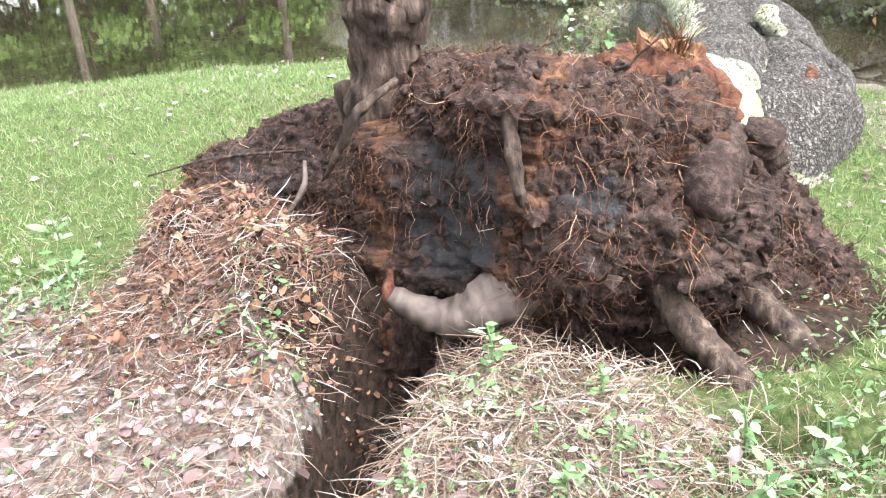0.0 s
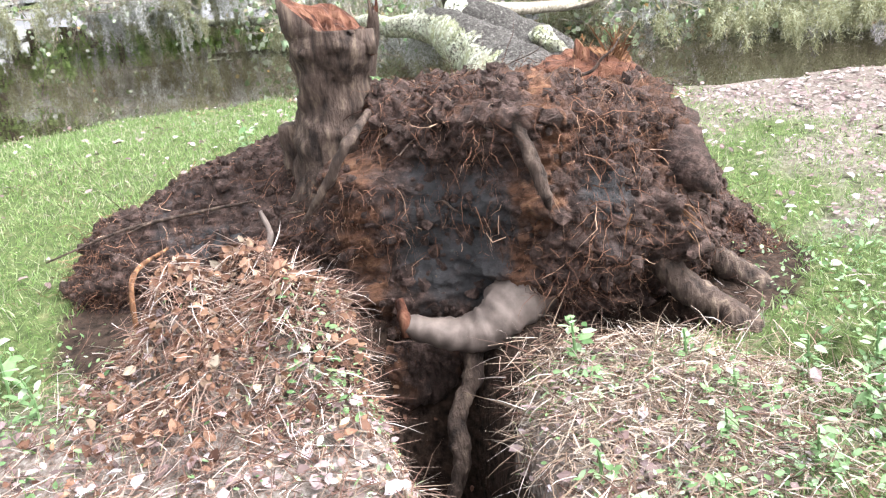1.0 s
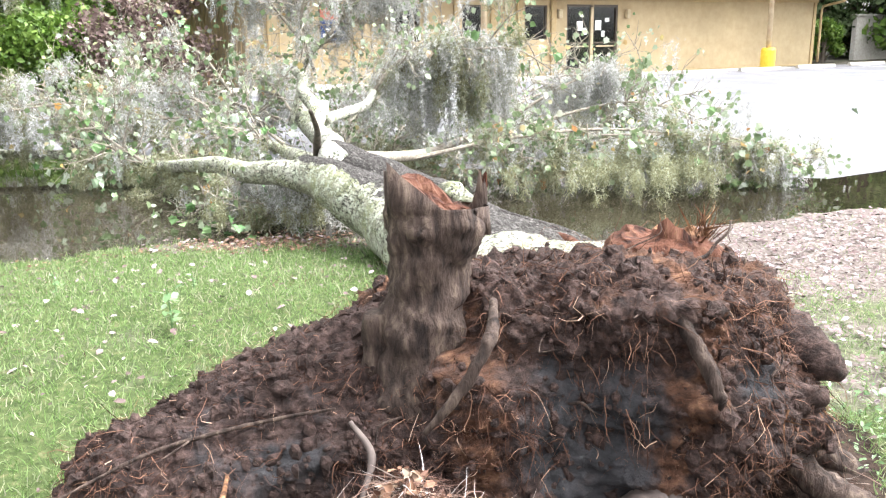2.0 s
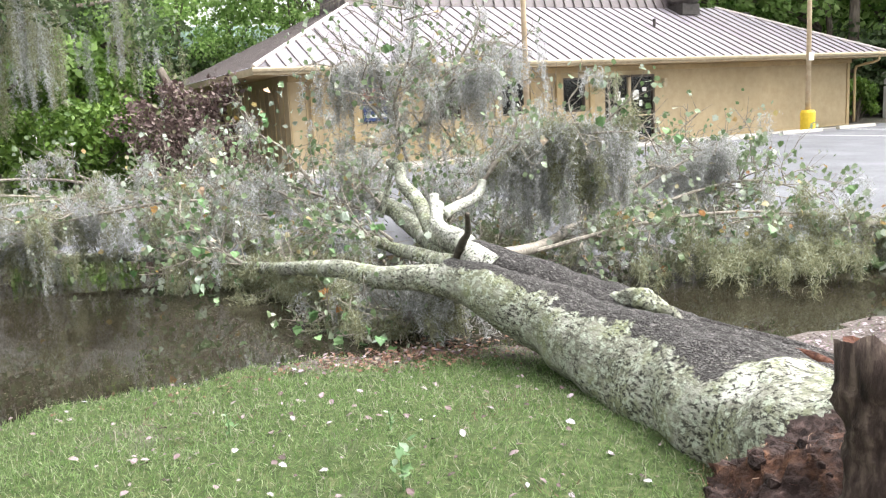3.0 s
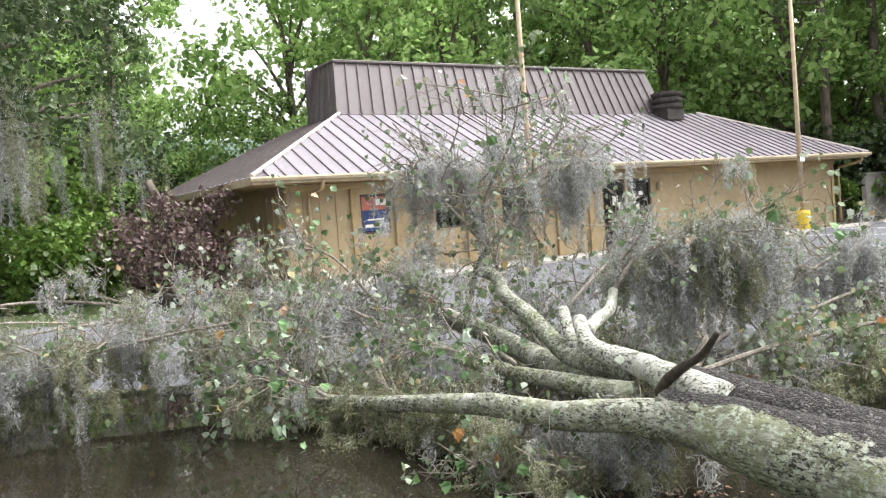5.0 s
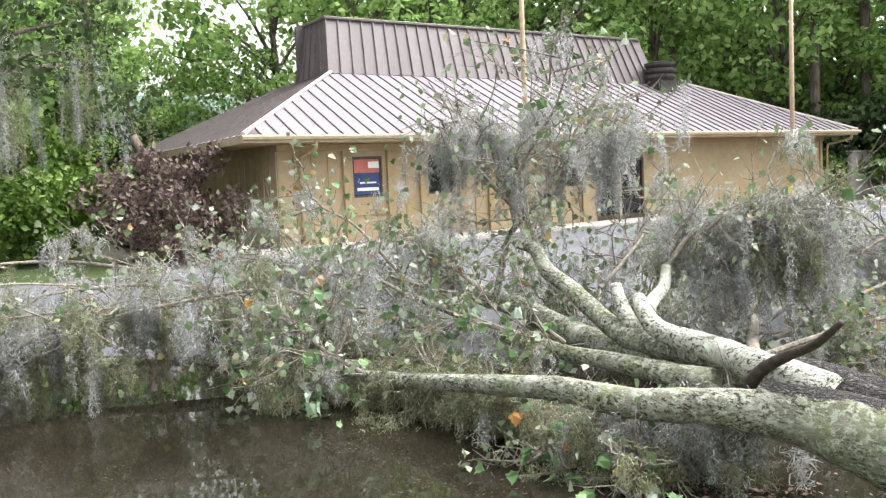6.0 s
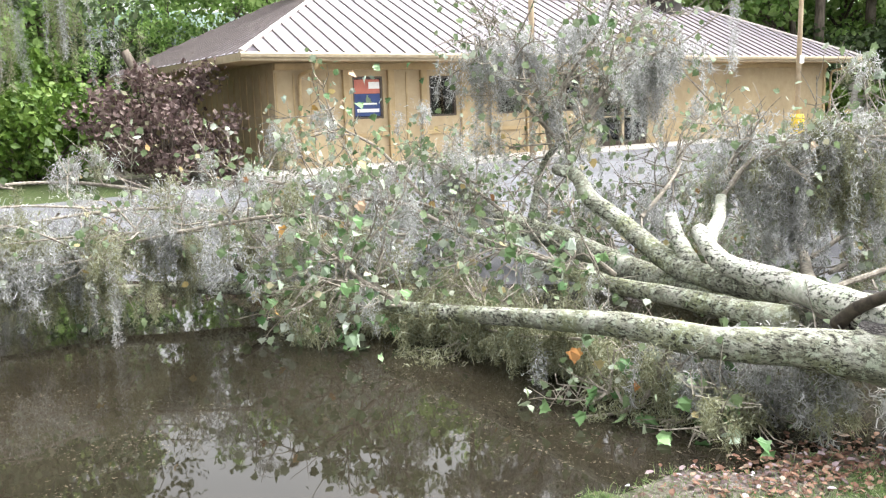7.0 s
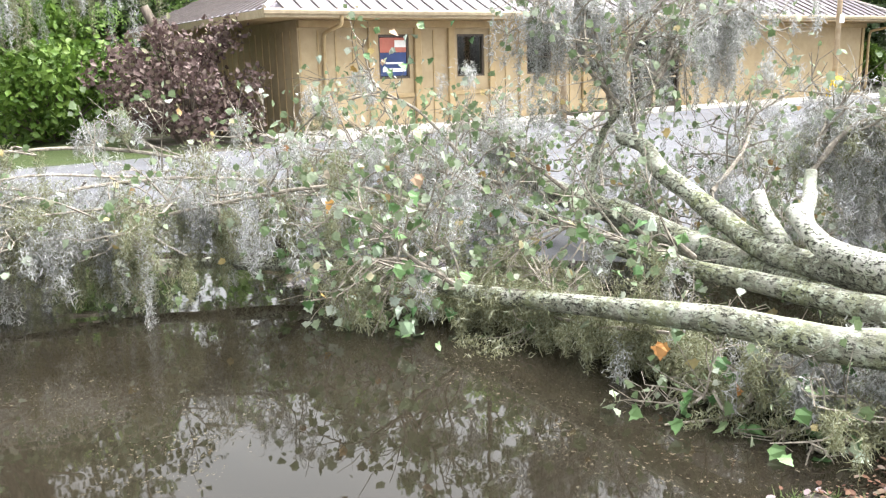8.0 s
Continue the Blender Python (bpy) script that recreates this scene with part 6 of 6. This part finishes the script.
for i, (x, y, s, n) in enumerate([(5.0, 1.72, 0.2, 16), (2.95, 2.33, 0.24, 16), (2.52, 0.86, 0.14, 18), (2.2, 0.28, 0.13, 18), (2.05, 0.5, 0.1, 14), (2.1, 0.95, 0.09, 14), (1.95, 0.2, 0.12, 18), (2.35, 0.15, 0.14, 18), (2.5, -0.15, 0.14, 16),
                                  (2.0, 0.75, 0.08, 12), (6.1, 2.1, 0.12, 10), (5.6, 1.5, 0.1, 10), (2.3, 0.55, 0.08, 12), (2.75, 2.2, 0.14, 12), (2.7, -0.4, 0.15, 14), (2.2, -0.3, 0.12, 14), (1.9, 0.45, 0.09, 14), (2.15, 0.65, 0.1, 16), (2.4, 0.3, 0.12, 16), (1.8, 0.6, 0.08, 12), (2.3, 0.0, 0.12, 16), (2.05, -0.05, 0.1, 14), (2.45, 0.6, 0.1, 14)]):
    weed(x, y, s, n, 80 + i, "small green weed growing in the turf")


# low creeping weeds in loose patches: middle, spread, leaves
for cx, cy, sx, sy, n in ((2.1, 0.3, 0.09, 0.12, 300), (2.35, 0.15, 0.1, 0.1, 260), (2.5, -0.12, 0.12, 0.12, 300), (2.05, 0.55, 0.08, 0.08, 260), (2.0, 0.82, 0.1, 0.08, 240), (2.3, 0.55, 0.06, 0.08, 160), (2.4, 0.85, 0.06, 0.08, 200), (2.6, 1.45, 0.1, 0.1, 380), (1.9, 1.5, 0.25, 0.3, 420), (2.75, 2.3, 0.2, 0.2, 600), (2.9, -0.4, 0.3, 0.3, 1200)):
    x, y = cx + grng.normal(size=n) * sx, cy + grng.normal(size=n) * sy
    ok = (off_plate(x, y) > 0) & (ground_z(x, y) > -0.05)
    x, y = x[ok], y[ok]
    n = len(x)
    q = np.stack([x, y, ground_z(x, y) + 0.01 + 0.05 * grng.random(n) ** 1.5], 1)
    v, f = shapes(q, unit(n, grng) * 0.7 + [0, 0, 1], grng.random(n) * 6.28, 0.01 + 0.022 * grng.random(n) ** 1.5, OVAL, 0.4)
    tagged(soft_mesh("creeping_weeds", v, f, WEED), "low green weeds creeping through the straw", "weeds", kind="stuff")

# red-brown leaves washed up at the water's edge beside the trunk
for cx, cy, sx, sy, n in ((7.15, 0.8, 0.16, 0.26, 620), (7.0, 0.45, 0.18, 0.2, 420), (7.2, 1.7, 0.1, 0.5, 110)):
    x, y = cx + grng.normal(size=n) * sx, cy + grng.normal(size=n) * sy
    q = np.stack([x, y, np.maximum(ground_z(x, y), -0.05) + 0.006 + 0.012 * grng.random(n)], 1)
    v, f = shapes(q, unit(n, grng) * 0.4 + [0, 0, 1], grng.random(n) * 6.28, 0.014 + 0.03 * grng.random(n) ** 1.5, SCRAP, 0.5)
    tagged(soft_mesh("fallen_leaves", v, f, REDLEAF), "red-brown leaves washed up along the bank", "leaf litter", kind="stuff")

# taller tufts in the lawn
x, y = scatter(5200, 3.8, 7.3, 0.6, 7, lambda x, y: dry(x, y) * (np.sin(x * 4.3 + y * 2) * np.sin(y * 5.1 - x) > 0.35), grng)
blades("grass", x, y, 0.06 + 0.06 * grng.random(len(x)), np.full(len(x), 0.0045), 0.6, GRASS, "taller tufts in the lawn grass", "grass")
